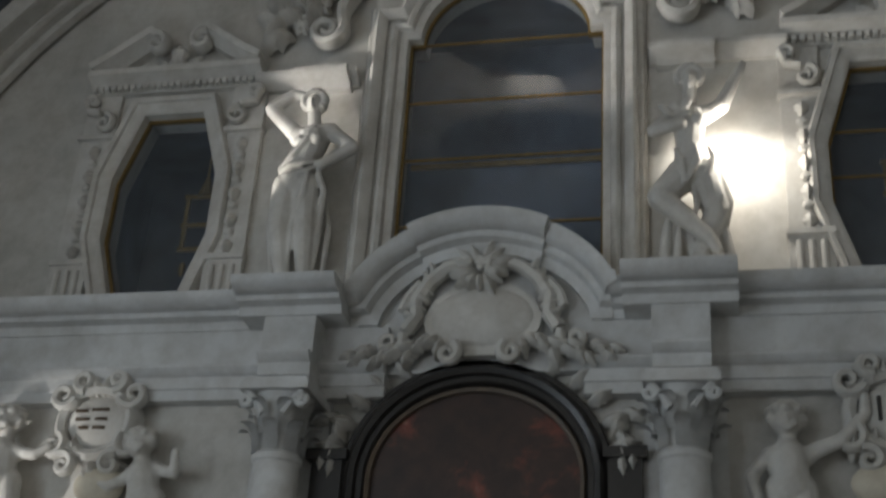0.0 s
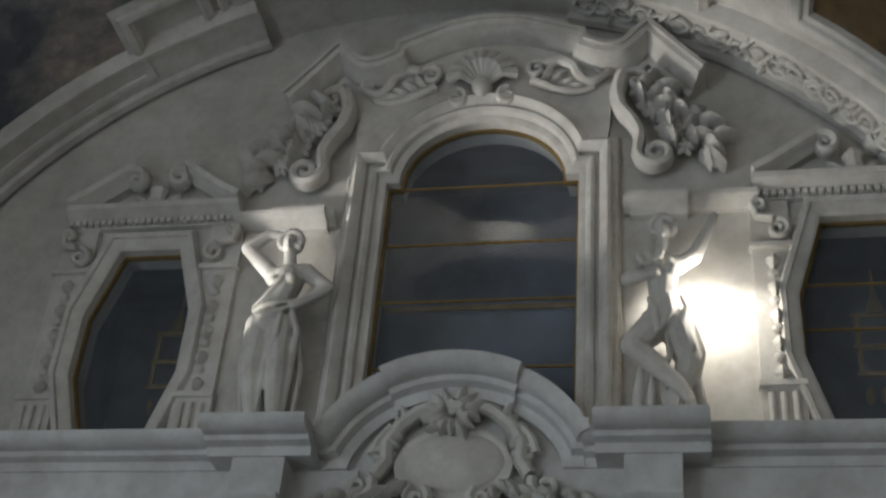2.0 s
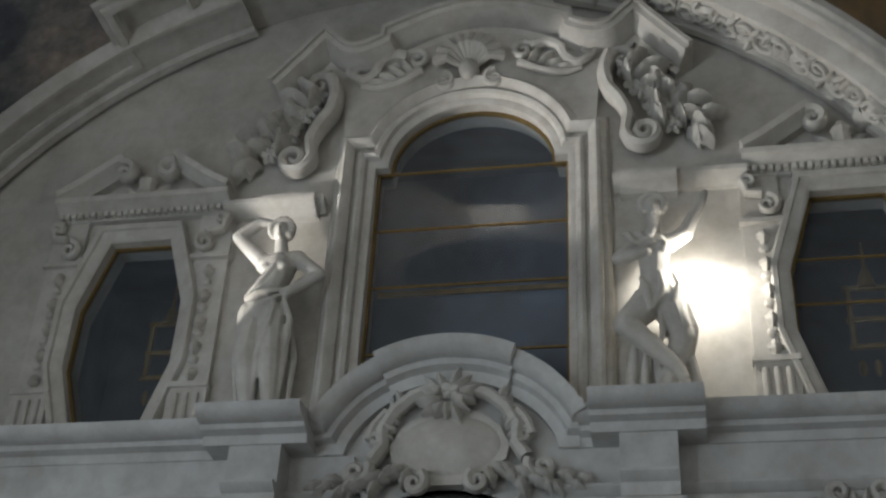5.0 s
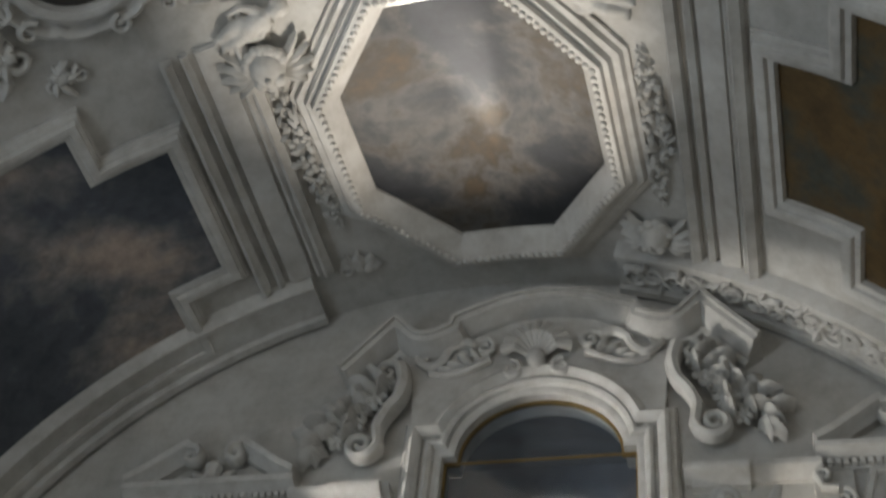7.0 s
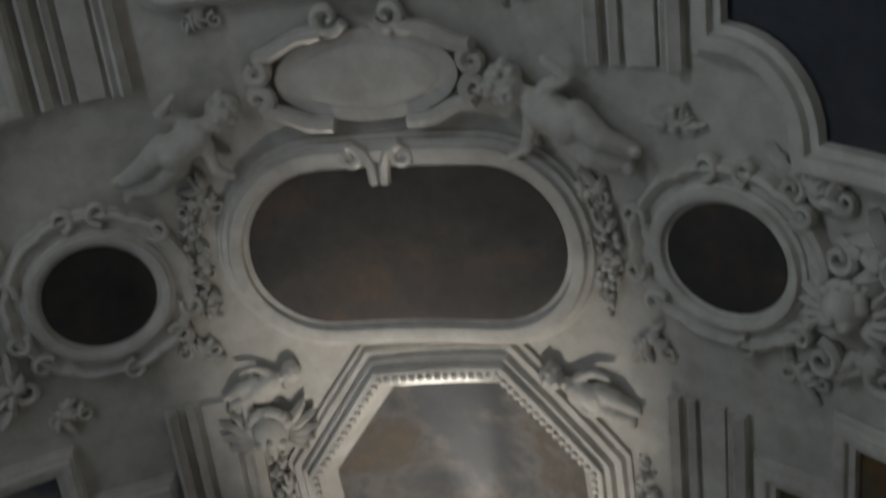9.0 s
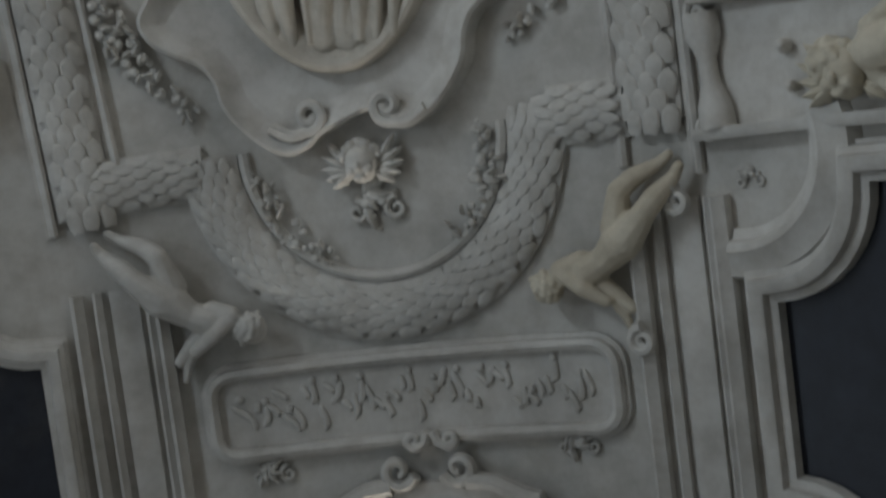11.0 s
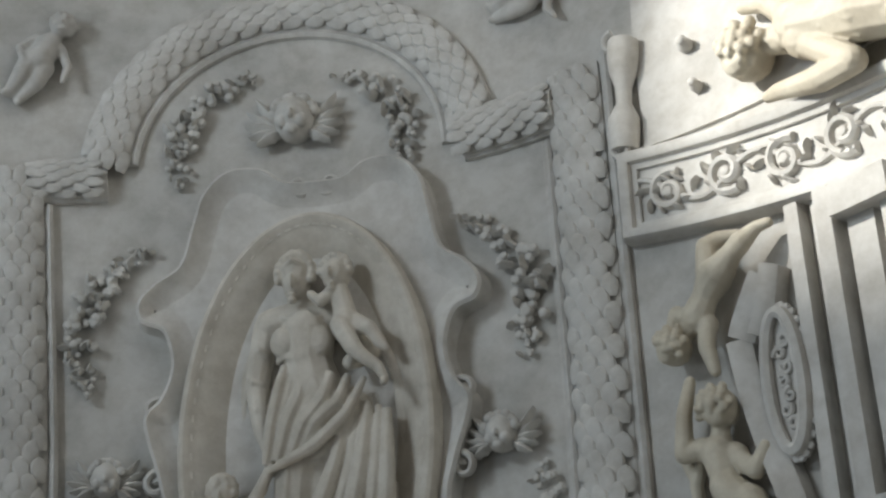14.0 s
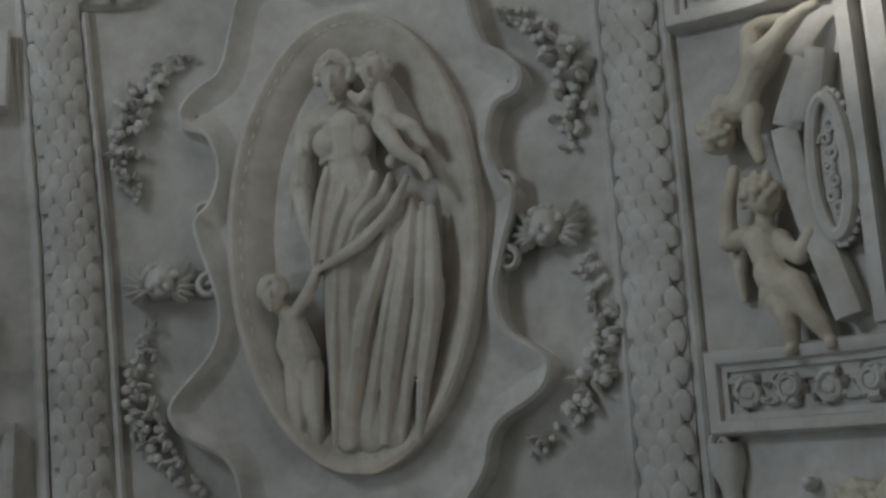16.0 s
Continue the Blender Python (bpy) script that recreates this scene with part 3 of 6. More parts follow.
# imposts above the statues
for a0, a1, e in ((-3.98, -3.05, 1), (-0.5, 0.62, -1)):
    imp = thing("impost", "projecting white stucco impost block above the statue", "impost", "imposts", at=base(WALL, (a0 + a1) / 2, 8.1))
    bm = bmesh.new()
    sweep(bm, WALL, [(a0, 7.98), (a1, 7.98)], [(0, 0), (0, 0.05), (0.03, 0.08), (0.05, 0.14), (0.08, 0.18), (0.12, 0.19), (0.12, 0)])
    part("moulding", bm, STUCCO, imp)
    bm = bmesh.new()
    m = -3.36 if e > 0 else -0.2
    sweep(bm, WALL, [(m - 0.24, 7.96), (m + 0.24, 7.96)], [(-0.03, 0), (-0.02, 0.08), (0.02, 0.11), (0.04, 0.18), (0.07, 0.23), (0.09, 0.24), (0.13, 0.24), (0.13, 0)])
    part("block", bm, STUCCO, imp)

# ---- entablature ----
ENT = [(0.0, 0.0), (0.0, 0.12), (0.0, 0.16), (0.07, 0.18), (0.09, 0.26), (0.13, 0.27), (0.13, 0.33), (0.155, 0.40), (0.20, 0.43), (0.235, 0.44), (0.235, 0.0)]
ent = thing("entablature", "moulded grey-white stone entablature with cornice breaks over the columns", "entablature", at=base(WALL, XM, 5.3))


def length(a0, a1, out, name="cornice"):
    bm = bmesh.new()
    sweep(bm, WALL, [(a0, 5.585), (a1, 5.585)], [(o, h + out if h else 0) for o, h in ENT])
    part(name, bm, STONE, ent)
    bm = bmesh.new()
    e = -0.211 if out < 0.1 else 0.21
    box(bm, WALL, a0 + e, a1 - e, 5.27, 5.585, 0, 0.14 + out, 9)
    part("frieze", bm, STONE, ent)
    bm = bmesh.new()
    sweep(bm, WALL, [(a0 + e, 5.0), (a1 - e, 5.0)], [(0, 0), (0, 0.13 + out), (0.09, 0.13 + out), (0.09, 0.15 + out), (0.19, 0.155 + out), (0.2, 0.19 + out), (0.25, 0.23 + out), (0.27, 0.23 + out), (0.27, 0)])
    part("architrave", bm, STONE, ent)


CL, CR = XM - 1.5, XM + 1.5
length(XL, CL - 0.42, 0.0)
length(CR + 0.42, XR, 0.0)
length(CL - 0.42, CL + 0.42, 0.26, "cornice_break")
length(CR - 0.42, CR + 0.42, 0.26, "cornice_break")
length(CL + 0.42, XM - 0.98, 0.0)
length(XM + 0.98, CR - 0.42, 0.0)
bm = bmesh.new()
AX = -1.80
arch = arc(AX, 5.42, 0.87, 0.725, 170, 10, 30)
sweep(bm, WALL, [(AX - 1.0, 5.585), (AX - 0.84, 5.585)] + arch[2:-2] + [(AX + 0.84, 5.585), (AX + 1.0, 5.585)], [(o * 1.15, h + 0.02 if h else 0) for o, h in ENT])
part("arched_cornice", bm, STONE, ent, "segmental arched cornice")
bm = bmesh.new()
sweep(bm, WALL, arc(AX, 5.42, 0.87, 0.725, 122, 60, 14), [(o * 1.17, h + 0.09 if h else 0) for o, h in ENT])
part("cornice_break", bm, STONE, ent)
bm = bmesh.new()
plate(bm, WALL, arc(AX, 5.42, 0.88, 0.765, 180, 0, 24) + [(AX + 0.88, 5.2), (AX - 0.88, 5.2)], 0, 0.1, 9)
part("tympanum", bm, STONE, ent)

# ---- cartouche in the arch ----
cart = thing("cartouche", "white stucco cartouche with foliage and scrolls in the arch", "cartouche", at=base(WALL, -1.8, 5.55))
CX = -1.80
bm = bmesh.new()
half_out = [(0.0, 5.94), (0.2, 5.90), (0.38, 5.78), (0.47, 5.62), (0.44, 5.50), (0.33, 5.42), (0.22, 5.38), (0.16, 5.30), (0.0, 5.30)]
out = [(CX + a, b) for a, b in half_out] + [(CX - a, b) for a, b in reversed(half_out[1:-1])]
plate(bm, WALL, out, 0.1, 0.2, 9)
ball(bm, WALL, CX, 5.62, 0.17, 0.42, 0.26, 0.1, seg=28)
shield = part("shield", bm, STUCCO, cart, "smooth convex shield")
for k in (1, -1):
    for path, r0, r1, h in (
            (curl(CX + 0.24, 5.30, 0.09, 0.02, 1.3, 120), 0.045, 0.02, 0.25),
            ([(CX + 0.14, 6.10), (CX + 0.30, 6.04), (CX + 0.44, 5.92), (CX + 0.53, 5.76), (CX + 0.52, 5.62), (CX + 0.60, 5.50)], 0.055, 0.06, 0.2),
            ([(CX + 0.50, 5.92), (CX + 0.60, 5.80), (CX + 0.64, 5.68)] + curl(CX + 0.58, 5.68, 0.06, 0.02, 1.0, 0), 0.04, 0.025, 0.2),
            (curl(CX + 0.72, 5.42, 0.12, 0.02, 1.25, 150), 0.05, 0.02, 0.2)):
        bm = bmesh.new()
        volute(bm, WALL, [(CX + k * (a - CX), b) for a, b in path], r0, r1, h, 1.5)
        part("scroll", bm, STUCCO, shield)
    rnd = random.Random(9)
    for j in range(15):
        bm = bmesh.new()
        t = j / 14
        leaf(bm, WALL, CX + k * (0.30 + 0.66 * t), 5.45 - 0.14 * t + rnd.uniform(-0.05, 0.05), 0.17, rnd.uniform(0.16, 0.26), 0.13, radians(-90 + k * (40 + 20 * t + rnd.uniform(-35, 35))), 0.07)
        part("leaf", bm, STUCCO, cart)
    for j in range(6):
        bm = bmesh.new()
        t = j / 5
        leaf(bm, WALL, CX + k * (0.47 - 0.02 * j), 5.62 + 0.07 * j, 0.2, 0.15, 0.09, radians(90 - k * (90 - 12 * j)), 0.05, 2)
        part("leaf", bm, STUCCO, cart)
rnd = random.Random(3)
for j in range(13):
    bm = bmesh.new()
    g = radians(-90 + (j - 6) * 26)
    leaf(bm, WALL, CX - 0.02 + 0.03 * math.cos(g), 6.02 + 0.03 * math.sin(g), 0.2, rnd.uniform(0.18, 0.27), 0.12, g, 0.07)
    part("leaf", bm, STUCCO, cart)
for j in range(9):
    bm = bmesh.new()
    ball(bm, WALL, CX + rnd.uniform(-0.12, 0.1), 5.98 + rnd.uniform(-0.1, 0.1), 0.28, rnd.uniform(0.03, 0.055), seg=8)
    part("fruit", bm, STUCCO, cart)


# ---- columns ----
def column(cx):
    ob = thing("column", "smooth grey-white stone column with a leafy capital", "column", "altar columns", at=base(WALL, cx, 0, 0.36))
    cy = 0.36

    def turned(prof, name, n=28, label=""):
        bm = bmesh.new()
        rings = [[bm.verts.new(WALL.pt(cx + r * math.cos(2 * math.pi * j / n), b, cy + r * math.sin(2 * math.pi * j / n))) for j in range(n)] for r, b in prof]
        for u, v in zip(rings, rings[1:]):
            for j in range(n):
                bm.faces.new((u[j], u[(j + 1) % n], v[(j + 1) % n], v[j]))
        bm.faces.new(rings[0])
        bm.faces.new(rings[-1])
        return part(name, bm, STONE, ob, label)
    bm = bmesh.new()
    box(bm, WALL, cx - 0.32, cx + 0.32, 0, 1.35, 0.02, 0.70, 9)
    box(bm, WALL, cx - 0.36, cx + 0.36, 1.35, 1.45, 0.02, 0.74, 9)
    part("pedestal", bm, STONE, ob)
    turned([(0.26, 1.45), (0.27, 1.5), (0.26, 1.55), (0.22, 1.58), (0.24, 1.62), (0.2, 1.66)], "base")
    turned([(0.195, 1.66), (0.2, 2.6), (0.19, 3.6), (0.172, 4.38), (0.19, 4.40), (0.19, 4.44), (0.168, 4.46)], "shaft")
    bell = turned([(0.165, 4.46), (0.165, 4.7), (0.19, 4.84), (0.23, 4.9)], "capital")
    bm = bmesh.new()
    box(bm, WALL, cx - 0.27, cx + 0.27, 4.9, 4.96, cy - 0.27, cy + 0.27, 9)
    box(bm, WALL, cx - 0.25, cx + 0.25, 4.96, 5.0, cy - 0.25, cy + 0.25, 9)
    part("abacus", bm, STONE, bell)
    for row, (b, n, r, ln) in enumerate(((4.46, 8, 0.175, 0.20), (4.58, 8, 0.185, 0.24))):
        for j in range(n):
            g = 2 * math.pi * (j + 0.5 * row) / n
            bm = bmesh.new()
            pts = []
            for i in range(6):
                t = i / 5
                rr = r + 0.015 + 0.14 * t ** 2.0
                z = b + ln * math.sin(t * 1.9)
                pts.append((cx + rr * math.cos(g), z, cy + rr * math.sin(g)))
            sd = Vector((-math.sin(g), 0, math.cos(g)))
            rows = []
            for i, p in enumerate(pts):
                w = (0.05, 0.058, 0.05, 0.062, 0.05, 0.02)[i]
                rows.append([bm.verts.new(WALL.pt(p[0] + sd.x * w * q, p[1], p[2] + sd.z * w * q)) for q in (-1, -0.4, 0.4, 1)])
            for u, v in zip(rows, rows[1:]):
                for q in range(3):
                    bm.faces.new((u[q], u[q + 1], v[q + 1], v[q]))
            geo = bmesh.ops.solidify(bm, geom=bm.faces[:], thickness=0.02)
            part("leaf", bm, STONE, bell)
    for sx in (-1, 1):
        bm = bmesh.new()
        volute(bm, WALL, [(cx + sx * a, b) for a, b in [(0.08, 4.72), (0.14, 4.82), (0.2, 4.88)] + curl(0.22, 4.83, 0.06, 0.015, 1.4, 90)], 0.03, 0.02, cy + 0.2, 1.4)
        part("volute", bm, STONE, bell)
    return ob


column(CL + 0.02)
column(CR)

# wall strips beside the columns
for cx in (CL, CR):
    bm = bmesh.new()
    box(bm, WALL, cx - 0.30, cx + 0.30, 0, 5.0, 0, 0.06, 9)
    solo("pilaster", bm, STONE, "flat grey-white pilaster behind the column", "pilaster", "pilasters")

# ---- altar painting ----
alt = thing("altar_painting", "dark altar painting in a black wooden arched frame", "painting", at=base(WALL, -1.83, 3.4))
PA = -1.83
inner = [(PA - 0.80, 1.9), (PA + 0.80, 1.9), (PA + 0.80, 4.36)] + arc(PA, 4.36, 0.80, 0.70, 4, 176, 26) + [(PA - 0.80, 4.36)]
bm = bmesh.new()
plate(bm, WALL, inner, 0.01, 0.05, 9)
part("canvas", bm, RED_PIC, alt, "dark reddish brown canvas")
bm = bmesh.new()
sweep(bm, WALL, clockwise(inner), [(-0.01, 0.05), (-0.01, 0.09), (0.02, 0.10), (0.035, 0.07)], True)
part("inner_slip", bm, OAK, alt, "dull brown inner slip")
outerpath = [(PA - 0.82, 1.9), (PA - 0.82, 4.36)] + arc(PA, 4.36, 0.82, 0.74, 176, 4, 26) + [(PA + 0.82, 4.36), (PA + 0.82, 1.9)]
bm = bmesh.new()
sweep(bm, WALL, outerpath, [(0, 0), (0, 0.06), (0.03, 0.1), (0.07, 0.1), (0.08, 0.15), (0.12, 0.17), (0.15, 0.14), (0.17, 0.1), (0.2, 0.1), (0.22, 0.07), (0.22, 0)])
black = part("frame", bm, BLACK, alt, "black moulded wooden frame")
for k in (1, -1):
    bm = bmesh.new()
    box(bm, WALL, *sorted((PA + k * 1.0, PA + k * 1.24)), 1.9, 4.55, 0, 0.14, 9)
    box(bm, WALL, *sorted((PA + k * 0.96, PA + k * 1.28)), 4.5, 4.58, 0, 0.18, 9)
    part("frame_ear", bm, BLACK, black)
    for j in range(5):
        bm = bmesh.new()
        g = 60 - 11 * j
        leaf(bm, WALL, PA + k * 1.06 * math.cos(radians(g)), 4.36 + 0.95 * math.sin(radians(g)), 0.05, 0.22, 0.14, radians(90 - k * (90 - g + 15)), 0.08)
        part("leaf", bm, STUCCO, black, "white stucco leaf")
    for j in range(8):
        bm = bmesh.new()
        rr = random.Random(40 + j)
        leaf(bm, WALL, PA + k * (1.08 + rr.uniform(-0.05, 0.1)), 4.9 - 0.05 * j, 0.05, 0.2, 0.12, radians(-90 + k * rr.uniform(-40, 70)), 0.08)
        part("leaf", bm, STUCCO, black, "white stucco leaf")


# ================= vault =================
def framed(name, outline, pic, label, width, height, lift=0.015, step=0.25):
    ob = thing(name, label, "painting", "ceiling paintings", at=base(VAULT, outline[0][0], outline[0][1]))
    bm = bmesh.new()
    plate(bm, VAULT, outline, -0.02, lift, step)
    part("canvas", bm, pic, ob)
    bm = bmesh.new()
    w, h = width, height
    sweep(bm, VAULT, clockwise(dense(outline, step, True)), [(-0.01, 0), (-0.01, 0.55 * h), (0.1 * w, 0.62 * h), (0.18 * w, 0.62 * h), (0.24 * w, 0.9 * h), (0.4 * w, h), (0.62 * w, 0.98 * h), (0.68 * w, 0.7 * h), (0.85 * w, 0.62 * h), (0.9 * w, 0.3 * h), (w, 0.25 * h), (w, 0)], True)
    part("frame", bm, STUCCO, ob, "moulded white stucco frame")
    return ob


OC, OB = 0.345, -6.87
octagon = [(OC + 1.21 * math.cos(radians(25.5 + 45 * i)), OB + 1.45 * math.sin(radians(25.5 + 45 * i))) for i in range(8)]
ob = thing("octagonal_painting", "cloudy ceiling painting in a deep octagonal white stucco frame", "painting", "ceiling paintings", at=base(VAULT, OC, OB))
bm = bmesh.new()
plate(bm, VAULT, octagon, -0.02, 0.012, 0.2)
part("canvas", bm, SKY_PIC, ob, "clouded grey and ochre sky")
bm = bmesh.new()
sweep(bm, VAULT, clockwise(dense(octagon, 0.2, True)), [(-0.005, 0), (-0.005, 0.05), (0.02, 0.08), (0.11, 0.20), (0.16, 0.245), (0.20, 0.25), (0.23, 0.235), (0.235, 0.18), (0.28, 0.17), (0.30, 0.11), (0.36, 0.10), (0.38, 0.05), (0.42, 0.04), (0.42, 0)], True)
deep = part("frame", bm, STUCCO, ob, "deep moulded stucco frame")
big = clockwise([(OC + 1.39 * math.cos(radians(25.5 + 45 * i)), OB + 1.63 * math.sin(radians(25.5 + 45 * i))) for i in range(8)])
for i, (a, b) in enumerate(dense(big, 0.075, True)):
    bm = bmesh.new()
    ball(bm, VAULT, a, b, 0.25, 0.034, 0.034, 0.034, seg=8)
    part("bead", bm, STUCCO, deep)

LP = [(-2.4, -6.36), (-2.4, -7.87), (-2.97, -7.87), (-2.97, -8.62), (-5.3, -8.62), (-5.3, -7.87), (-5.9, -7.87), (-5.9, -6.36), (-5.3, -6.36), (-5.3, -5.83), (-3.14, -5.83), (-3.14, -6.36)]
framed("ceiling_painting", LP, BLUE_PIC, "dark blue painting with stepped corners in a stucco frame", 0.2, 0.14)
RP = [(3.12, -5.92), (3.14, -7.37), (3.86, -7.37), (3.86, -7.95), (5.6, -7.95), (5.6, -7.37), (6.2, -7.37), (6.2, -5.92), (5.6, -5.92), (5.6, -5.3), (3.78, -5.3), (3.78, -5.92)]
framed("ceiling_painting", RP, BROWN_PIC, "amber brown painting with stepped corners in a stucco frame", 0.2, 0.14)
oblong = arc(0.147 + 0.66, -4.225, 0.66, 0.67, -90, 90, 16) + arc(0.147 - 0.66, -4.225, 0.66, 0.67, 90, 270, 16)
ob = framed("oblong_painting", oblong, UMBER_PIC, "dark umber painting in a long rounded stucco frame", 0.26, 0.17, 0.11)
for k in (1, -1):
    bm = bmesh.new()
    volute(bm, VAULT, [(0.0 + k * a, b) for a, b in [(0.04, -3.66), (0.05, -3.52), (0.1, -3.4), (0.2, -3.34)] + curl(0.22, -3.44, 0.1, 0.02, 1.3, 90)], 0.05, 0.03, 0.14, 1.6)
    part("clasp", bm, STUCCO, ob, "scrolled clasp")


def medallion(ca, cb, ra, rb, label):
    ob = framed("round_painting", ring(ca, cb, ra, rb, 40), UMBER_PIC, label, 0.18, 0.16, 0.105)
    bm = bmesh.new()
    sc = []
    for i in range(96):
        g = 2 * math.pi * i / 96
        k = 1.52 + 0.13 * abs(math.sin(3 * g)) ** 0.6 + 0.05 * math.cos(6 * g)
        sc.append((ca + ra * k * math.cos(g), cb + rb * k * math.sin(g)))
    plate(bm, VAULT, sc, 0, 0.07, 0.2)
    plate_ob = part("cartouche_plate", bm, STUCCO, ob)
    bm = bmesh.new()
    sweep(bm, VAULT, clockwise(sc), [(-0.07, 0.06), (-0.05, 0.1), (0.0, 0.13), (0.03, 0.11), (0.04, 0.0)], True)
    part("scalloped_edge", bm, STUCCO, plate_ob)
    for i in range(6):
        g = radians(30 + 60 * i)
        for e in (1, -1) if i % 2 else (1,):
            bm = bmesh.new()
            a, b = ca + ra * 1.66 * math.cos(g + e * 0.2), cb + rb * 1.66 * math.sin(g + e * 0.2)
            volute(bm, VAULT, curl(a, b, 0.1, 0.02, e * 1.3, math.degrees(g) + 180), 0.035, 0.018, 0.09, 1.8)
            part("scroll", bm, STUCCO, plate_ob)
    return ob


medallion(-2.43, -4.33, 0.455, 0.43, "dark round painting in a scalloped white stucco frame")
medallion(2.77, -4.09, 0.475, 0.42, "dark brown round painting in a scalloped stucco frame")


def notched(a0, a1, b0, b1, r):
    """A rectangle whose corners are cut by round notches."""
    return arc(a0, b0, r, r, 90, 0, 8) + arc(a1, b0, r, r, 180, 90, 8) + arc(a1, b1, r, r, 270, 180, 8) + arc(a0, b1, r, r, 0, -90, 8)


framed("ceiling_painting", notched(2.76, 5.6, -3.12, -0.52, 0.72), NIGHT_PIC, "dark blue painting with notched corners in a stucco frame", 0.24, 0.2)
framed("ceiling_painting", notched(-5.6, -2.76, -3.25, -0.6, 0.62), NIGHT_PIC, "dark blue painting with notched corners in a stucco frame", 0.2, 0.16)


def band(a0, a1, b0, b1, label):
    """A pilaster-like strip of mouldings that runs along the vault."""
    ob = thing("moulded_band", label, "moulding", "moulded bands", at=base(VAULT, (a0 + a1) / 2, b0))
    w = a1 - a0
    for o, ww, h in ((0.0, 0.14, 0.10), (0.24, 0.10, 0.06), (0.42, 0.30, 0.05), (0.78, 0.10, 0.06), (0.88, 0.14, 0.11)):
        bm = bmesh.new()
        n = 6
        sweep(bm, VAULT, [(a0 + o * w, b0 + (b1 - b0) * i / n) for i in range(n + 1)], [(0, 0), (0, h), (-0.3 * ww * w, h * 1.25), (-0.6 * ww * w, h), (-ww * w, h * 0.8), (-ww * w, 0)])
        part("moulding", bm, STUCCO, ob)
    return ob


band(-2.16, -1.42, -8.35, -5.55, "plain moulded stucco band beside the octagon")
band(2.22, 2.86, -8.4, -5.4, "plain moulded stucco band beside the octagon")
band(1.72, 2.44, -2.75, -0.55, "plain moulded stucco band beside the relief panel")
band(-2.5, -1.82, -2.75, -0.75, "plain moulded stucco band beside the relief panel")

# ---- rib where the vault meets the altar wall ----
rib = thing("wall_rib", "white stucco rib with leaf ornament along the altar wall", "moulding", at=base(VAULT, 0, -8.8))
for a0, a1 in ((-7.4, -1.65), (1.45, 7.4)):
    bm = bmesh.new()
    n = 40
    sweep(bm, VAULT, [(a0 + (a1 - a0) * i / n, -8.98) for i in range(n + 1)], [(0, 0), (0, 0.12), (0.05, 0.16), (0.13, 0.16), (0.15, 0.11), (0.50, 0.11), (0.52, 0.16), (0.57, 0.16), (0.6, 0.1), (0.62, 0)])
    part("moulding", bm, STUCCO, rib)
rnd = random.Random(21)
for i in range(18):
    a = 1.62 + i * 0.2
    e = 1 if i % 2 else -1
    bm = bmesh.new()
    volute(bm, VAULT, curl(a, -8.65 + 0.02 * e, 0.13, 0.02, e * 1.5, 180 * (i % 2)), 0.028, 0.014, 0.13, 1.4)
    part("scroll", bm, STUCCO, rib)
    for j in range(4):
        bm = bmesh.new()
        leaf(bm, VAULT, a + 0.1 + rnd.uniform(-0.06, 0.06), -8.65 - 0.06 * e + rnd.uniform(-0.05, 0.05), 0.115, rnd.uniform(0.12, 0.18), 0.09, rnd.uniform(0, 6.28), 0.035)
        part("leaf", bm, STUCCO, rib)


def cluster(name, label, category, ca, cb, size, seed, leaves=9, fruit=5, s=VAULT, mat=STUCCO, group="stucco ornaments"):
    """A bunch of leaves, scrolls and fruit."""
    ob = thing(name, label, category, group, at=base(s, ca, cb))
    rr = random.Random(seed)
    lean = rr.uniform(0, 6.28)
    for j in range(leaves):
        bm = bmesh.new()
        g = lean + (j - leaves / 2) * 0.34 + rr.uniform(-0.2, 0.2)
        q = rr.uniform(-0.35, 0.35) * size
        leaf(bm, s, ca - 0.3 * size * math.cos(lean) + q * math.sin(lean), cb - 0.3 * size * math.sin(lean) - q * math.cos(lean), 0.02, size * rr.uniform(0.5, 0.9), size * 0.34, g, 0.14 * size)
        part("leaf", bm, mat, ob)
    for j in range(fruit):
        bm = bmesh.new()
        ball(bm, s, ca + rr.uniform(-0.4, 0.2) * size * math.cos(lean), cb + rr.uniform(-0.4, 0.2) * size * math.sin(lean), 0.08 * size + 0.03, size * rr.uniform(0.1, 0.17), seg=8)
        part("fruit", bm, mat, ob)
    for e in (1, -1):
        bm = bmesh.new()
        volute(bm, s, curl(ca + e * 0.5 * size, cb - 0.2 * size, 0.32 * size, 0.05 * size, e * 1.3, 90), 0.1 * size, 0.05 * size, 0.1 * size, 1.5)
        part("scroll", bm, mat, ob)
    return ob


for ca, cb, size, seed in ((-1.3, -5.45, 0.26, 1), (-1.15, -8.35, 0.3, 4), (1.75, -4.3, 0.2, 8), (-1.62, -4.3, 0.2, 9),
                           (3.75, -4.6, 0.5, 10), (3.85, -3.8, 0.46, 11), (-3.4, -4.9, 0.46, 12), (1.62, -3.72, 0.28, 16), (-1.5, -3.72, 0.28, 17), (3.45, -3.4, 0.4, 18), (-3.35, -3.7, 0.42, 19), (2.1, -4.98, 0.26, 20), (-1.75, -4.98, 0.26, 21), (1.15, -2.2, 0.22, 22), (-1.2, -2.25, 0.22, 23), (-3.75, -4.3, 0.36, 24), (2.35, -3.1, 0.26, 13), (3.35, -4.85, 0.28, 14), (-2.9, -5.3, 0.26, 15)):
    cluster("leaf_cluster", "white stucco leaves and scrolls on the vault", "ornament", ca, cb, size, seed)

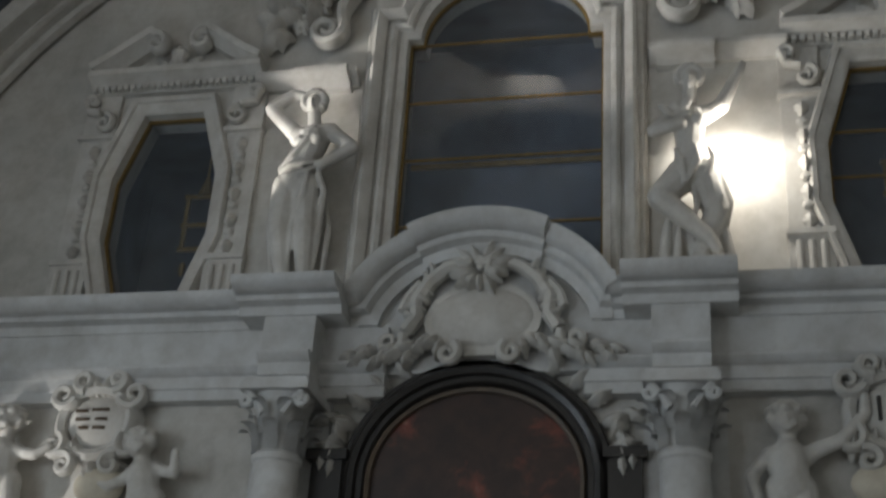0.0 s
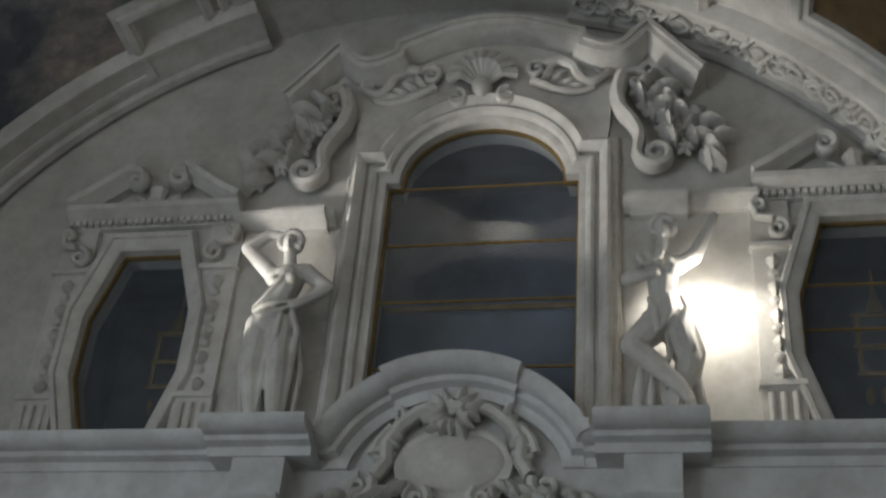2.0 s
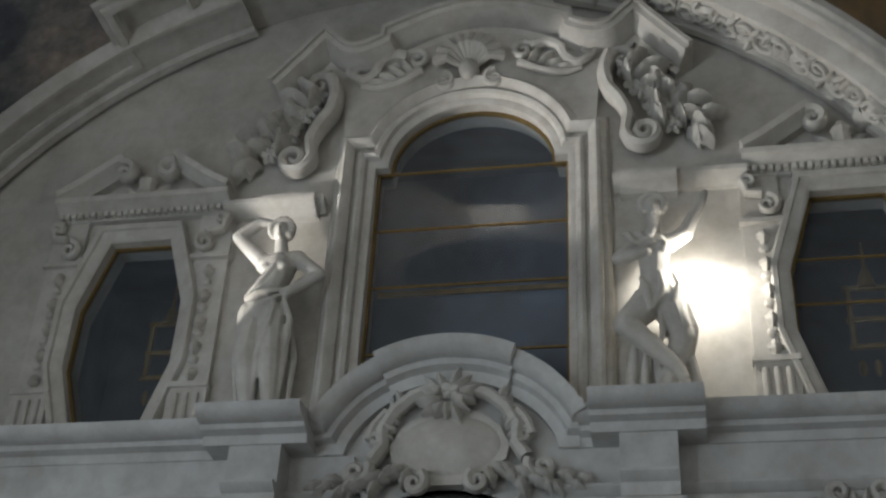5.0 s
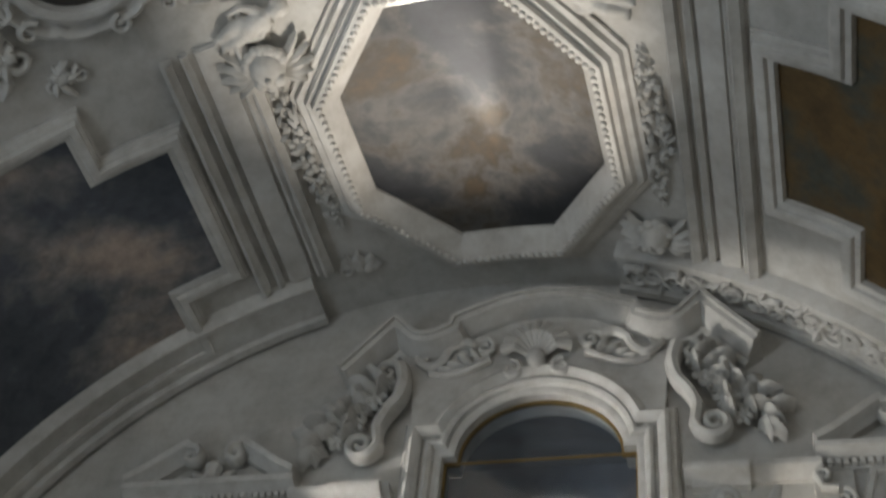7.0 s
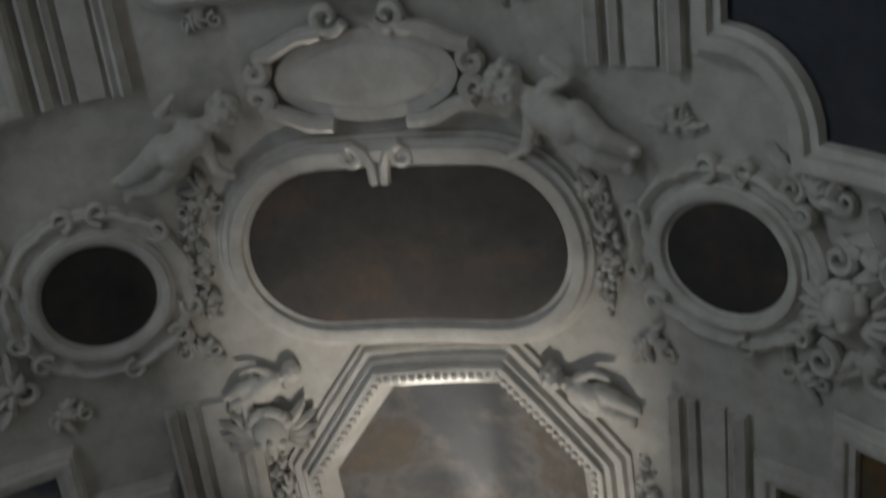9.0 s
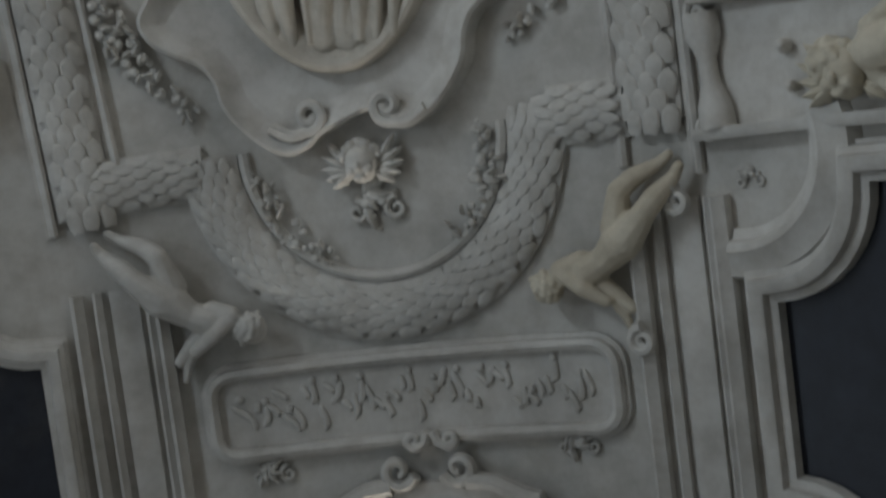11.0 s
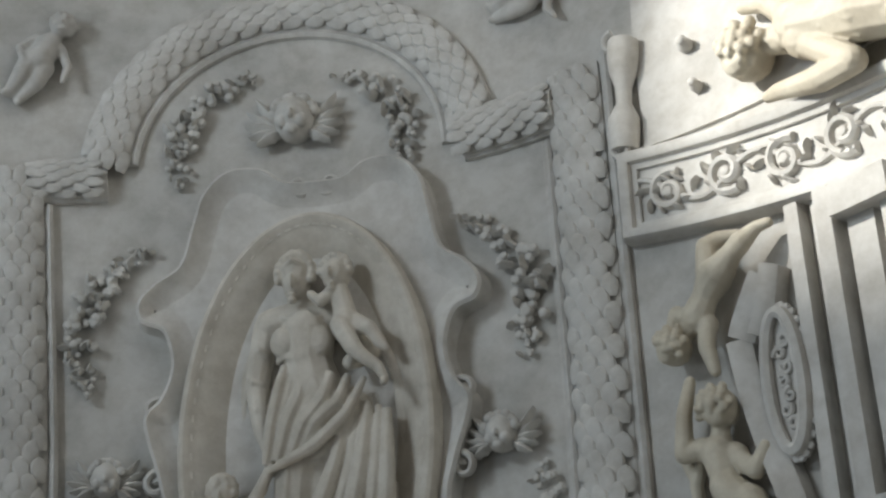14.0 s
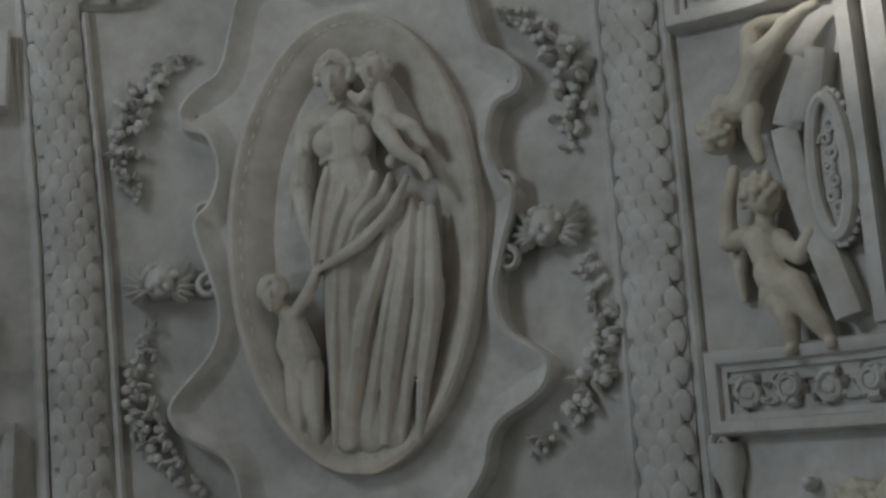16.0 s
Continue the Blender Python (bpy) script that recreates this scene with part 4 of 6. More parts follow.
# ---- small cartouche between the oblong painting and the relief panel ----
small = thing("cartouche", "smooth white stucco cartouche with curled straps on the vault", "cartouche", at=base(VAULT, 0.0, -2.81))
bm = bmesh.new()
plate(bm, VAULT, ring(0.0, -2.81, 0.72, 0.36, 40), 0, 0.1, 0.2)
ball(bm, VAULT, 0.0, -2.81, 0.09, 0.6, 0.27, 0.05, seg=24)
part("shield", bm, STUCCO, small)
for k in (1, -1):
    for m in (1, -1):
        bm = bmesh.new()
        volute(bm, VAULT, [(k * a, -2.81 + m * b) for a, b in [(0.3, 0.36), (0.5, 0.34), (0.7, 0.24), (0.84, 0.2)] + curl(0.86, 0.1, 0.11, 0.02, 1.2, 90)], 0.07, 0.03, 0.12, 1.4)
        part("strap", bm, STUCCO, small)
    bm = bmesh.new()
    volute(bm, VAULT, [(k * a, b) for a, b in curl(0.24, -2.34, 0.14, 0.03, 1.2, 200)], 0.05, 0.03, 0.12, 1.5)
    part("strap", bm, STUCCO, small)

# ---- relief panel ----
pan = thing("relief_panel", "long white stucco panel with rounded corners and worn figures in relief", "relief", at=base(VAULT, 0, -1.8))
box_path = arc(1.32, -1.95, 0.17, 0.15, -90, 0, 6) + arc(1.32, -1.66, 0.17, 0.15, 0, 90, 6) + arc(-1.4, -1.66, 0.17, 0.15, 90, 180, 6) + arc(-1.4, -1.95, 0.17, 0.15, 180, 270, 6)
bm = bmesh.new()
plate(bm, VAULT, box_path, 0, 0.04, 0.2)
ground = part("ground", bm, STUCCO, pan)
bm = bmesh.new()
sweep(bm, VAULT, clockwise(dense(box_path, 0.2, True)), [(-0.03, 0.02), (-0.03, 0.09), (0.01, 0.12), (0.05, 0.1), (0.06, 0.05), (0.09, 0.04), (0.09, 0)], True)
part("border", bm, STUCCO, pan)
rnd = random.Random(17)
for i in range(44):
    bm = bmesh.new()
    a = -1.38 + i * 0.062
    b = -1.8 + rnd.uniform(-0.12, 0.12)
    l = rnd.uniform(0.08, 0.2)
    g = radians(90 + rnd.uniform(-40, 40))
    pts = [(a + l * (t - 0.5) * math.cos(g) + 0.02 * math.sin(5 * t), b + l * (t - 0.5) * math.sin(g), 0.045) for t in (0, 0.25, 0.5, 0.75, 1)]
    tube(bm, VAULT, pts, [0.012, 0.03, 0.026, 0.03, 0.012], 7)
    if i % 3 == 0:
        ball(bm, VAULT, a, b + l * 0.6, 0.05, 0.03, seg=8)
    part("relief_figure", bm, STUCCO, ground)
bm = bmesh.new()
for k in (1, -1):
    volute(bm, VAULT, [(0.05 + k * a, b) for a, b in [(0.02, -2.06), (0.05, -2.14), (0.12, -2.18)] + curl(0.14, -2.12, 0.06, 0.015, 1.2, -90)], 0.04, 0.02, 0.12, 1.4)
part("clasp", bm, STUCCO, pan)


# ---- garland frame of overlapping leaves ----
def scale_mesh():
    bm = bmesh.new()
    rows = []
    for y, w, z in ((-0.55, 0.36, 0.10), (-0.2, 0.50, 0.34), (0.15, 0.52, 0.50), (0.38, 0.40, 0.50), (0.55, 0.14, 0.36)):
        rows.append([bm.verts.new((x * w, y, z * k)) for x, k in ((-1, 0.0), (-0.8, 0.7), (0, 0.85), (0.8, 0.7), (1, 0.0))])
    for u, v in zip(rows, rows[1:]):
        for j in range(4):
            bm.faces.new((u[j], u[j + 1], v[j + 1], v[j]))
    tip = [bm.verts.new((v.co.x * 0.9, 0.56, 0.0)) for v in rows[-1]]
    for j in range(4):
        bm.faces.new((rows[-1][j], rows[-1][j + 1], tip[j + 1], tip[j]))
    return finish(bm, "scale_leaf", STUCCO, 50)


SCALE = scale_mesh()


def leaf_band(label, path, width, across, high, parent_name="leaf_garland", pitch=0.125):
    """A cushion-like strip along the path, covered with overlapping leaf scales."""
    ob = thing(parent_name, label, "garland", "leaf garlands", at=base(VAULT, *path[0]))
    w, h = width / 2, high
    bm = bmesh.new()
    sweep(bm, VAULT, dense(path, 0.15), [(-w - 0.03, 0), (-w - 0.03, 0.04), (-w, 0.05), (-w, 0.36 * h), (-0.6 * w, 0.66 * h), (0, 0.74 * h), (0.6 * w, 0.66 * h), (w, 0.36 * h), (w, 0.05), (w + 0.03, 0.04), (w + 0.03, 0)])
    part("core", bm, STUCCO, ob)
    pts = dense(path, pitch)
    inv = ob.matrix_world.inverted()
    rr = random.Random(len(pts))
    for i in range(len(pts) - 1):
        (a, b), (p, q) = pts[i], pts[i + 1]
        t = math.atan2(q - b, p - a)
        for j in range(across):
            o = (j - (across - 1) / 2 + (0.25 if i % 2 else -0.25)) * width / across
            k = min(1, abs(o) / w)
            x, y = a - math.sin(t) * o, b + math.cos(t) * o
            leafob = new("leaf", SCALE)
            leafob.parent = ob
            leafob.matrix_parent_inverse = inv
            sc = width / across
            leafob.matrix_basis = VAULT.axes(x, y, h * (1 - 0.42 * k * k) - 0.008, t - math.pi / 2 + rr.uniform(-0.22, 0.22)) @ Matrix.Rotation(-o / w * 0.55, 4, "Y") @ Matrix.Diagonal((sc * 0.98, pitch * 1.5 * rr.uniform(0.9, 1.1), 0.36 * sc + 0.02, 1))
    return ob


leaf_band("upright white stucco garland band of overlapping leaves", [(1.98, -0.02), (2.0, 2.4), (1.96, 5.05)], 0.38, 3, 0.13, pitch=0.115)
leaf_band("upright greyish stucco garland band of overlapping leaves", [(-2.28, -0.2), (-2.44, 2.4), (-2.66, 4.6)], 0.36, 3, 0.13, pitch=0.115)
leaf_band("curved white stucco leaf garland closing the frame", arc(-0.12, 0.12, 1.24, 1.28, 0, -180, 40), 0.37, 4, 0.12, pitch=0.105)
leaf_band("short stepped stucco leaf garland at a frame corner", [(1.22, 0.1), (1.8, 0.1)], 0.36, 4, 0.13, pitch=0.105)
leaf_band("short stepped stucco leaf garland at a frame corner", [(-2.2, 0.0), (-1.4, 0.02)], 0.34, 4, 0.13, pitch=0.105)
leaf_band("arched white stucco leaf garland closing the frame", arc(-0.45, 4.66, 1.53, 1.50, 178, 2, 44), 0.34, 3, 0.13, pitch=0.11)
leaf_band("short stepped stucco leaf garland at a frame corner", [(1.0, 4.72), (1.8, 4.76)], 0.36, 4, 0.2, pitch=0.1)
leaf_band("short stepped stucco leaf garland at a frame corner", [(-2.5, 4.5), (-1.95, 4.56)], 0.32, 4, 0.16, pitch=0.1)
for k, path in enumerate(([(1.72, -0.3), (1.74, 2.4), (1.70, 4.5)], [(-2.02, -0.1), (-2.2, 2.4), (-2.4, 4.3)], [(2.26, -0.4), (2.26, 2.4), (2.24, 5.1)], [(-2.55, -0.3), (-2.7, 2.4), (-2.95, 5.0)])):
    bm = bmesh.new()
    sweep(bm, VAULT, dense(path, 0.3), [(-0.045, 0), (-0.045, 0.05), (-0.02, 0.07), (0.01, 0.05), (0.02, 0.03), (0.045, 0.03), (0.045, 0)])
    solo("trim", bm, STUCCO, "thin plain stucco fillet beside the garland band", "trim", kind="structure")
bm = bmesh.new()
sweep(bm, VAULT, arc(-0.12, 0.12, 0.98, 1.02, 0, -180, 40), bead(0.09, 0.07))
solo("trim", bm, STUCCO, "thin curved stucco fillet inside the garland", "trim", kind="structure")
bm = bmesh.new()
sweep(bm, VAULT, arc(-0.45, 4.66, 1.30, 1.27, 178, 2, 40), bead(0.08, 0.06))
solo("trim", bm, STUCCO, "thin curved stucco fillet inside the garland", "trim", kind="structure")

# ---- oval niche with strapwork ----
NA, NB = -0.235, 2.38
niche = thing("oval_niche", "oval white stucco niche with curling strapwork frame", "niche", at=base(VAULT, NA, NB))


def spline(points, n=6, closed=True):
    out, m = [], len(points)
    for i in range(m if closed else m - 1):
        p0, p1, p2, p3 = (points[(i + k) % m] if closed else points[min(max(i + k, 0), m - 1)] for k in (-1, 0, 1, 2))
        for j in range(n):
            t = j / n
            out.append(tuple(0.5 * (2 * b + (c - a) * t + (2 * a - 5 * b + 4 * c - d) * t * t + (3 * b - a - 3 * c + d) * t ** 3) for a, b, c, d in zip(p0, p1, p2, p3)))
    return out if closed else out + [points[-1]]


right = [(0.0, 2.04), (0.26, 2.06), (0.45, 2.18), (0.72, 2.17), (0.90, 1.98), (0.97, 1.72), (1.06, 1.37), (1.25, 1.22), (1.37, 1.07), (1.34, 0.93), (1.17, 0.86), (1.09, 0.68), (1.08, 0.50), (1.15, 0.30), (1.26, 0.17), (1.23, 0.0), (1.14, -0.25), (1.07, -0.55), (1.14, -0.84)]
lower = [(1.43, -1.06), (1.42, -1.22), (1.30, -1.33), (1.07, -1.45), (0.96, -1.60), (0.91, -1.80), (0.74, -2.02), (0.52, -2.17), (0.34, -2.14), (0.2, -2.04)]
half_strap = right + lower
strap = spline([(NA + a, NB + b) for a, b in half_strap] + [(NA - a, NB + b - (0.12 if b < -1 else 0)) for a, b in reversed(half_strap[1:])], 4)
bm = bmesh.new()
plate(bm, VAULT, strap, 0, 0.12, 0.2)
straps = part("strapwork", bm, STUCCO, niche, "flat curling strapwork plate")
bm = bmesh.new()
sweep(bm, VAULT, clockwise(strap), [(-0.19, 0.115), (-0.11, 0.135), (-0.05, 0.19), (0.0, 0.225), (0.025, 0.20), (0.01, 0.10), (0.03, 0.0)], True)
part("strap_edge", bm, STUCCO, straps)
# the hollow of the niche falls from a raised rim to its back
bm = bmesh.new()
sweep(bm, VAULT, clockwise(ring(NA, NB, 0.98, 1.74, 88)), [(-0.52, 0.03), (-0.46, 0.045), (-0.38, 0.08), (-0.29, 0.135), (-0.20, 0.195), (-0.12, 0.235), (-0.07, 0.25), (-0.05, 0.27), (-0.01, 0.28), (0.02, 0.265), (0.035, 0.22), (0.04, 0.15), (0.05, 0.07)], True)
rim_ob = part("oval_rim", bm, AGED, niche, "raised oval rim and hollow, worn beige")
bm = bmesh.new()
plate(bm, VAULT, ring(NA, NB, 0.52, 1.28, 56), 0.0, 0.035, 0.15)
part("niche_back", bm, AGED, niche)
for k in (1, -1):
    for a, b, r, st, e in ((0.12, 2.06, 0.11, 200, 1), (1.20, 0.24, 0.1, 150, -1), (1.17, -0.32, 0.1, 100, -1), ):
        bm = bmesh.new()
        volute(bm, VAULT, [(NA + k * x, y) for x, y in curl(a, NB + b, r, 0.02, e * 1.2, st)], 0.032, 0.016, 0.13, 1.6)
        part("scroll", bm, STUCCO, straps)
    bm = bmesh.new()
    volute(bm, VAULT, [(NA + k * x, y) for x, y in smooth([(0.60, NB - 2.10), (0.46, NB - 2.18), (0.33, NB - 2.17)], 4) + curl(0.30, NB - 2.05, 0.12, 0.03, -1.3, -90)], 0.05, 0.03, 0.19, 1.3)
    part("scroll", bm, STUCCO, straps)
for i in range(74):
    g = 2 * math.pi * i / 74
    bm = bmesh.new()
    ball(bm, VAULT, NA + 0.905 * math.cos(g), NB + 1.665 * math.sin(g), 0.245, 0.016, 0.035, 0.014, math.atan2(1.67 * math.cos(g), -0.9 * math.sin(g)) - math.pi / 2, 6)
    part("bead", bm, AGED, rim_ob)


def festoon(label, path, thick, seed, s=VAULT):
    ob = thing("festoon", label, "festoon", "fruit festoons", at=base(s, *path[0]))
    pts = dense(spline(path, 5, False), 0.05)
    rr = random.Random(seed)
    n = len(pts)
    for i, (a, b) in enumerate(pts):
        w = 1.3 * thick * (0.5 + 0.5 * math.sin(math.pi * (i + 0.5) / n))
        for k in range(4):
            bm = bmesh.new()
            x, y = a + rr.uniform(-1, 1) * w * 0.8, b + rr.uniform(-1, 1) * w * 0.5
            if rr.random() < 0.7:
                ball(bm, s, x, y, 0.04 + rr.uniform(0, 0.4) * w, w * rr.uniform(0.2, 0.34), seg=8)
                part("fruit", bm, STUCCO, ob)
            else:
                leaf(bm, s, x, y, 0.05, w * rr.uniform(0.55, 0.9), w * 0.5, rr.uniform(0, 6.28), 0.4 * w, 1)
                part("leaf", bm, STUCCO, ob)
    return ob


festoon("white stucco festoon of fruit and leaves beside the niche", [(0.98, 4.0), (1.3, 3.75), (1.5, 3.4), (1.46, 2.85)], 0.13, 1)
festoon("white stucco festoon of fruit and leaves beside the niche", [(1.48, 2.0), (1.6, 1.65), (1.56, 1.2), (1.34, 0.95), (1.0, 0.7)], 0.12, 2)
festoon("worn stucco festoon of fruit beside the niche", [(-1.6, 3.95), (-1.95, 3.6), (-2.05, 3.1), (-1.98, 2.8)], 0.12, 3)
festoon("worn stucco festoon of fruit beside the niche", [(-1.88, 1.75), (-1.92, 1.2), (-1.7, 0.75), (-1.4, 0.45)], 0.11, 4)
festoon("white stucco festoon of fruit under the arched garland", [(-1.4, 4.55), (-1.35, 5.0), (-1.12, 5.35), (-0.85, 5.5)], 0.12, 5)
festoon("white stucco festoon of fruit under the arched garland", [(-0.05, 5.45), (0.3, 5.3), (0.5, 5.0), (0.5, 4.55)], 0.12, 6)
festoon("worn stucco festoon of fruit above the curved garland", [(-1.0, -0.05), (-0.85, -0.45), (-0.55, -0.72)], 0.09, 7)
festoon("worn stucco festoon of fruit above the curved garland", [(0.72, 0.1), (0.68, -0.35), (0.42, -0.66)], 0.1, 8)
for sd, path in enumerate(([(1.74, -3.75), (1.78, -4.2), (1.74, -4.75)], [(-1.56, -3.8), (-1.62, -4.2), (-1.58, -4.75)], [(1.96, -6.1), (2.02, -6.9), (1.95, -7.7)], [(-1.32, -6.0), (-1.25, -6.9), (-1.2, -7.8)])):
    festoon("narrow white stucco drop of leaves beside the painting frame", path, 0.10, 40 + sd)
cluster("leaf_cluster", "stucco leaves and scrolls under the oval niche", "ornament", -0.15, -0.35, 0.3, 31, 7, 3)


# ---- side compartments of the vault ----
def scroll_frieze(label, a0, a1, b0, b1, slope, seed):
    ob = thing("scroll_frieze", label, "frieze", "scroll friezes", at=base(VAULT, a0, b0))

    def q(a, b):
        return (a, b - slope * (a - a0))
    n = 8
    rect = [q(a0 + (a1 - a0) * i / n, b0) for i in range(n + 1)] + [q(a1 - (a1 - a0) * i / n, b1) for i in range(n + 1)]
    bm = bmesh.new()
    plate(bm, VAULT, rect, 0, 0.06, 0.2)
    ground = part("ground", bm, STUCCO, ob)
    bm = bmesh.new()
    sweep(bm, VAULT, clockwise(rect), [(-0.09, 0.06), (-0.09, 0.09), (-0.05, 0.10), (-0.04, 0.14), (0.0, 0.16), (0.03, 0.16), (0.05, 0.12), (0.05, 0)], True)
    part("border", bm, STUCCO, ob)
    m, hh = (b0 + b1) / 2, abs(b1 - b0) / 2 - 0.09
    k = max(2, round((a1 - a0) / (hh * 2.3)))
    rr = random.Random(seed)
    wave = []
    for i in range(k * 10 + 1):
        t = i / 10
        wave.append(q(a0 + 0.1 + (a1 - a0 - 0.2) * t / k, m + hh * 0.55 * math.cos(math.pi * t)))
    bm = bmesh.new()
    volute(bm, VAULT, wave, 0.026, 0.022, 0.07, 1.4)
    part("stem", bm, STUCCO, ground)
    for i in range(k):
        a = a0 + 0.1 + (a1 - a0 - 0.2) * (i + 0.5) / k
        e = 1 if i % 2 else -1
        bm = bmesh.new()
        volute(bm, VAULT, [q(x, y) for x, y in curl(a, m + e * 0.1 * hh, hh * 0.78, 0.03, -e * 1.45, -60 * e)], 0.034, 0.03, 0.075, 1.5)
        part("scroll", bm, STUCCO, ground)
        bm = bmesh.new()
        ball(bm, VAULT, *q(a, m + e * 0.1 * hh), 0.08, 0.05, seg=8)
        part("rosette", bm, STUCCO, ground)
        for j in range(9):
            g = radians(40 * j + rr.uniform(-15, 15))
            r = hh * rr.uniform(0.45, 0.9)
            bm = bmesh.new()
            leaf(bm, VAULT, *q(a + r * math.cos(g), m + e * 0.1 * hh + 0.8 * r * math.sin(g)), 0.06, hh * rr.uniform(0.35, 0.6), hh * 0.26, g - e * rr.uniform(0.8, 1.9), 0.045, 1)
            part("leaf", bm, STUCCO, ground)
    return ob


scroll_frieze("bright white stucco frieze with scrolling leaves", 2.36, 4.9, 4.12, 3.52, 0.10, 1)
scroll_frieze("white stucco frieze with scrolling leaves", 2.40, 4.6, 1.17, 0.72, 0.05, 2)
scroll_frieze("bluish white stucco frieze with scrolling leaves", -5.2, -2.98, 3.9, 3.35, -0.06, 3)
scroll_frieze("bluish white stucco frieze with scrolling leaves", -5.0, -2.84, 0.95, 0.5, -0.04, 4)

# upright mouldings right of the putti, framing a further panel
for a0 in (3.58, -3.7):
    e = 1 if a0 > 0 else -1
    b0, b1 = (1.2, 3.36) if e > 0 else (1.0, 3.25)
    pf = thing("stucco_compartment", "tall plain stucco panel with stepped upright mouldings", "panel", "moulded panels", at=base(VAULT, a0, b0))
    for o, w, h in ((0.0, 0.10, 0.12), (0.16, 0.05, 0.06), (0.26, 0.12, 0.17), (0.44, 0.2, 0.10), (0.72, 0.08, 0.13)):
        bm = bmesh.new()
        lo, hi = sorted((a0 + e * o, a0 + e * (o + w)))
        box(bm, VAULT, lo, hi, b0 + 0.02, b1 - 0.02, 0, h, 0.1)
        part("moulding", bm, STUCCO, pf)
    for b in (b1 - 0.16, b0 + 0.1):
        bm = bmesh.new()
        lo, hi = sorted((a0 + e * 0.40, a0 + e * 0.86))
        box(bm, VAULT, lo, hi, b - 0.1, b + 0.1, 0, 0.22, 0.1)
        part("block", bm, STUCCO, pf)

# oval shield that the putti hold
for a0, e in ((3.43, 1),):
    sh = thing("oval_shield", "oval white stucco shield with a beaded rim", "shield", at=base(VAULT, a0, 2.22))
    bm = bmesh.new()
    plate(bm, VAULT, ring(a0, 2.22, 0.15, 0.46, 36), 0, 0.12, 0.1)
    part("plate", bm, STUCCO, sh)
    bm = bmesh.new()
    sweep(bm, VAULT, clockwise(ring(a0, 2.22, 0.11, 0.42, 36)), [(-0.02, 0.12), (-0.02, 0.17), (0.01, 0.19), (0.05, 0.17), (0.06, 0.1)], True)
    part("rim", bm, STUCCO, sh)
    for i in range(30):
        g = 2 * math.pi * i / 30
        bm = bmesh.new()
        ball(bm, VAULT, a0 + 0.18 * math.cos(g), 2.22 + 0.49 * math.sin(g), 0.1, 0.03, seg=6)
        part("bead", bm, STUCCO, sh)
    for i in range(7):
        bm = bmesh.new()
        volute(bm, VAULT, curl(a0 + 0.02 * (-1) ** i, 1.94 + 0.09 * i, 0.05, 0.012, 1.2 * (-1) ** i, 40 * i), 0.02, 0.012, 0.13)
        part("scroll", bm, STUCCO, sh)


# rolled bolsters beside the putti fields
def bolster(a, b0, b1, knobs, label):
    ob = thing("rolled_scroll", label, "ornament", "rolled scrolls", at=base(VAULT, a, b0))
    bm = bmesh.new()
    n = len(knobs)
    pts, rad = [], []
    for i, r in enumerate(knobs):
        pts.append((a + 0.01 * i, b0 + (b1 - b0) * i / (n - 1), 0.07))
        rad.append(r)
    tube(bm, VAULT, pts, rad, 12)
    part("roll", bm, STUCCO, ob)
    for b in (b0, b1):
        bm = bmesh.new()
        volute(bm, VAULT, curl(a, b, 0.09, 0.02, 1.3, 90), 0.03, 0.015, 0.11)
        part("end_scroll", bm, STUCCO, ob)


bolster(2.36, 4.2, 5.1, [0.11, 0.12, 0.12, 0.06, 0.065, 0.11, 0.125, 0.12], "rolled white stucco scroll at the edge of the field")
bolster(2.42, 0.62, -0.12, [0.115, 0.12, 0.06, 0.06, 0.115, 0.12], "rolled white stucco scroll at the edge of the field")
for a, b, r in ((2.93, 4.86, 0.06), (2.98, 4.5, 0.05), (2.97, 0.33, 0.05), (3.0, 0.08, 0.04)):
    bm = bmesh.new()
    tube(bm, VAULT, [(a, b, 0.0), (a + 0.015, b, 0.07), (a + 0.02, b + 0.01, 0.12)], [r * 0.7, r, r * 0.75], 12)
    ball(bm, VAULT, a + 0.02, b + 0.01, 0.12, r * 0.75)
    solo("stucco_boss", bm, STUCCO, "small round white stucco boss on the field", "boss", "stucco bosses")
for a0, a1, b0, b1 in ((2.5, 5.6, 4.2, 5.6), (2.5, 4.6, -0.12, 0.66), (-4.8, -3.0, -0.35, 0.42)):
    bm = bmesh.new()
    box(bm, VAULT, a0, a1, b0, b1, 0, 0.03, 0.15)
    solo("plain_field", bm, STUCCO, "smooth white stucco field in the vault", "panel", "plain fields")
# curved moulding in the notch beside the dark painting
bm = bmesh.new()
sweep(bm, VAULT, arc(2.55, -0.28, 0.62, 0.60, 18, -97, 20), [(-0.10, 0), (-0.10, 0.05), (-0.04, 0.07), (-0.02, 0.15), (0.03, 0.17), (0.12, 0.12), (0.2, 0.11), (0.24, 0.0)])
solo("trim", bm, STUCCO, "curved white stucco moulding in the notch", "trim", kind="structure")
cluster("leaf_cluster", "small stucco leaves in the frame notch", "ornament", 2.62, -0.45, 0.14, 33, 5, 1)
bm = bmesh.new()
sweep(bm, VAULT, [(2.3, -0.16), (3.3, -0.16), (4.6, -0.2)], [(-0.03, 0), (-0.03, 0.12), (0, 0.14), (0.05, 0.14), (0.05, 0)])
solo("trim", bm, STUCCO, "plain stucco ledge across the vault", "trim", kind="structure")
for i in range(2):
    bm = bmesh.new()
    a = (2.15, 1.78)[i]
    volute(bm, VAULT, curl(a, (-0.56, -1.48)[i], 0.1, 0.02, 1.6, 90), 0.045, 0.02, 0.15, 1.4)
    solo("volute", bm, STUCCO, "white stucco volute at the end of the band", "volute", "volutes")


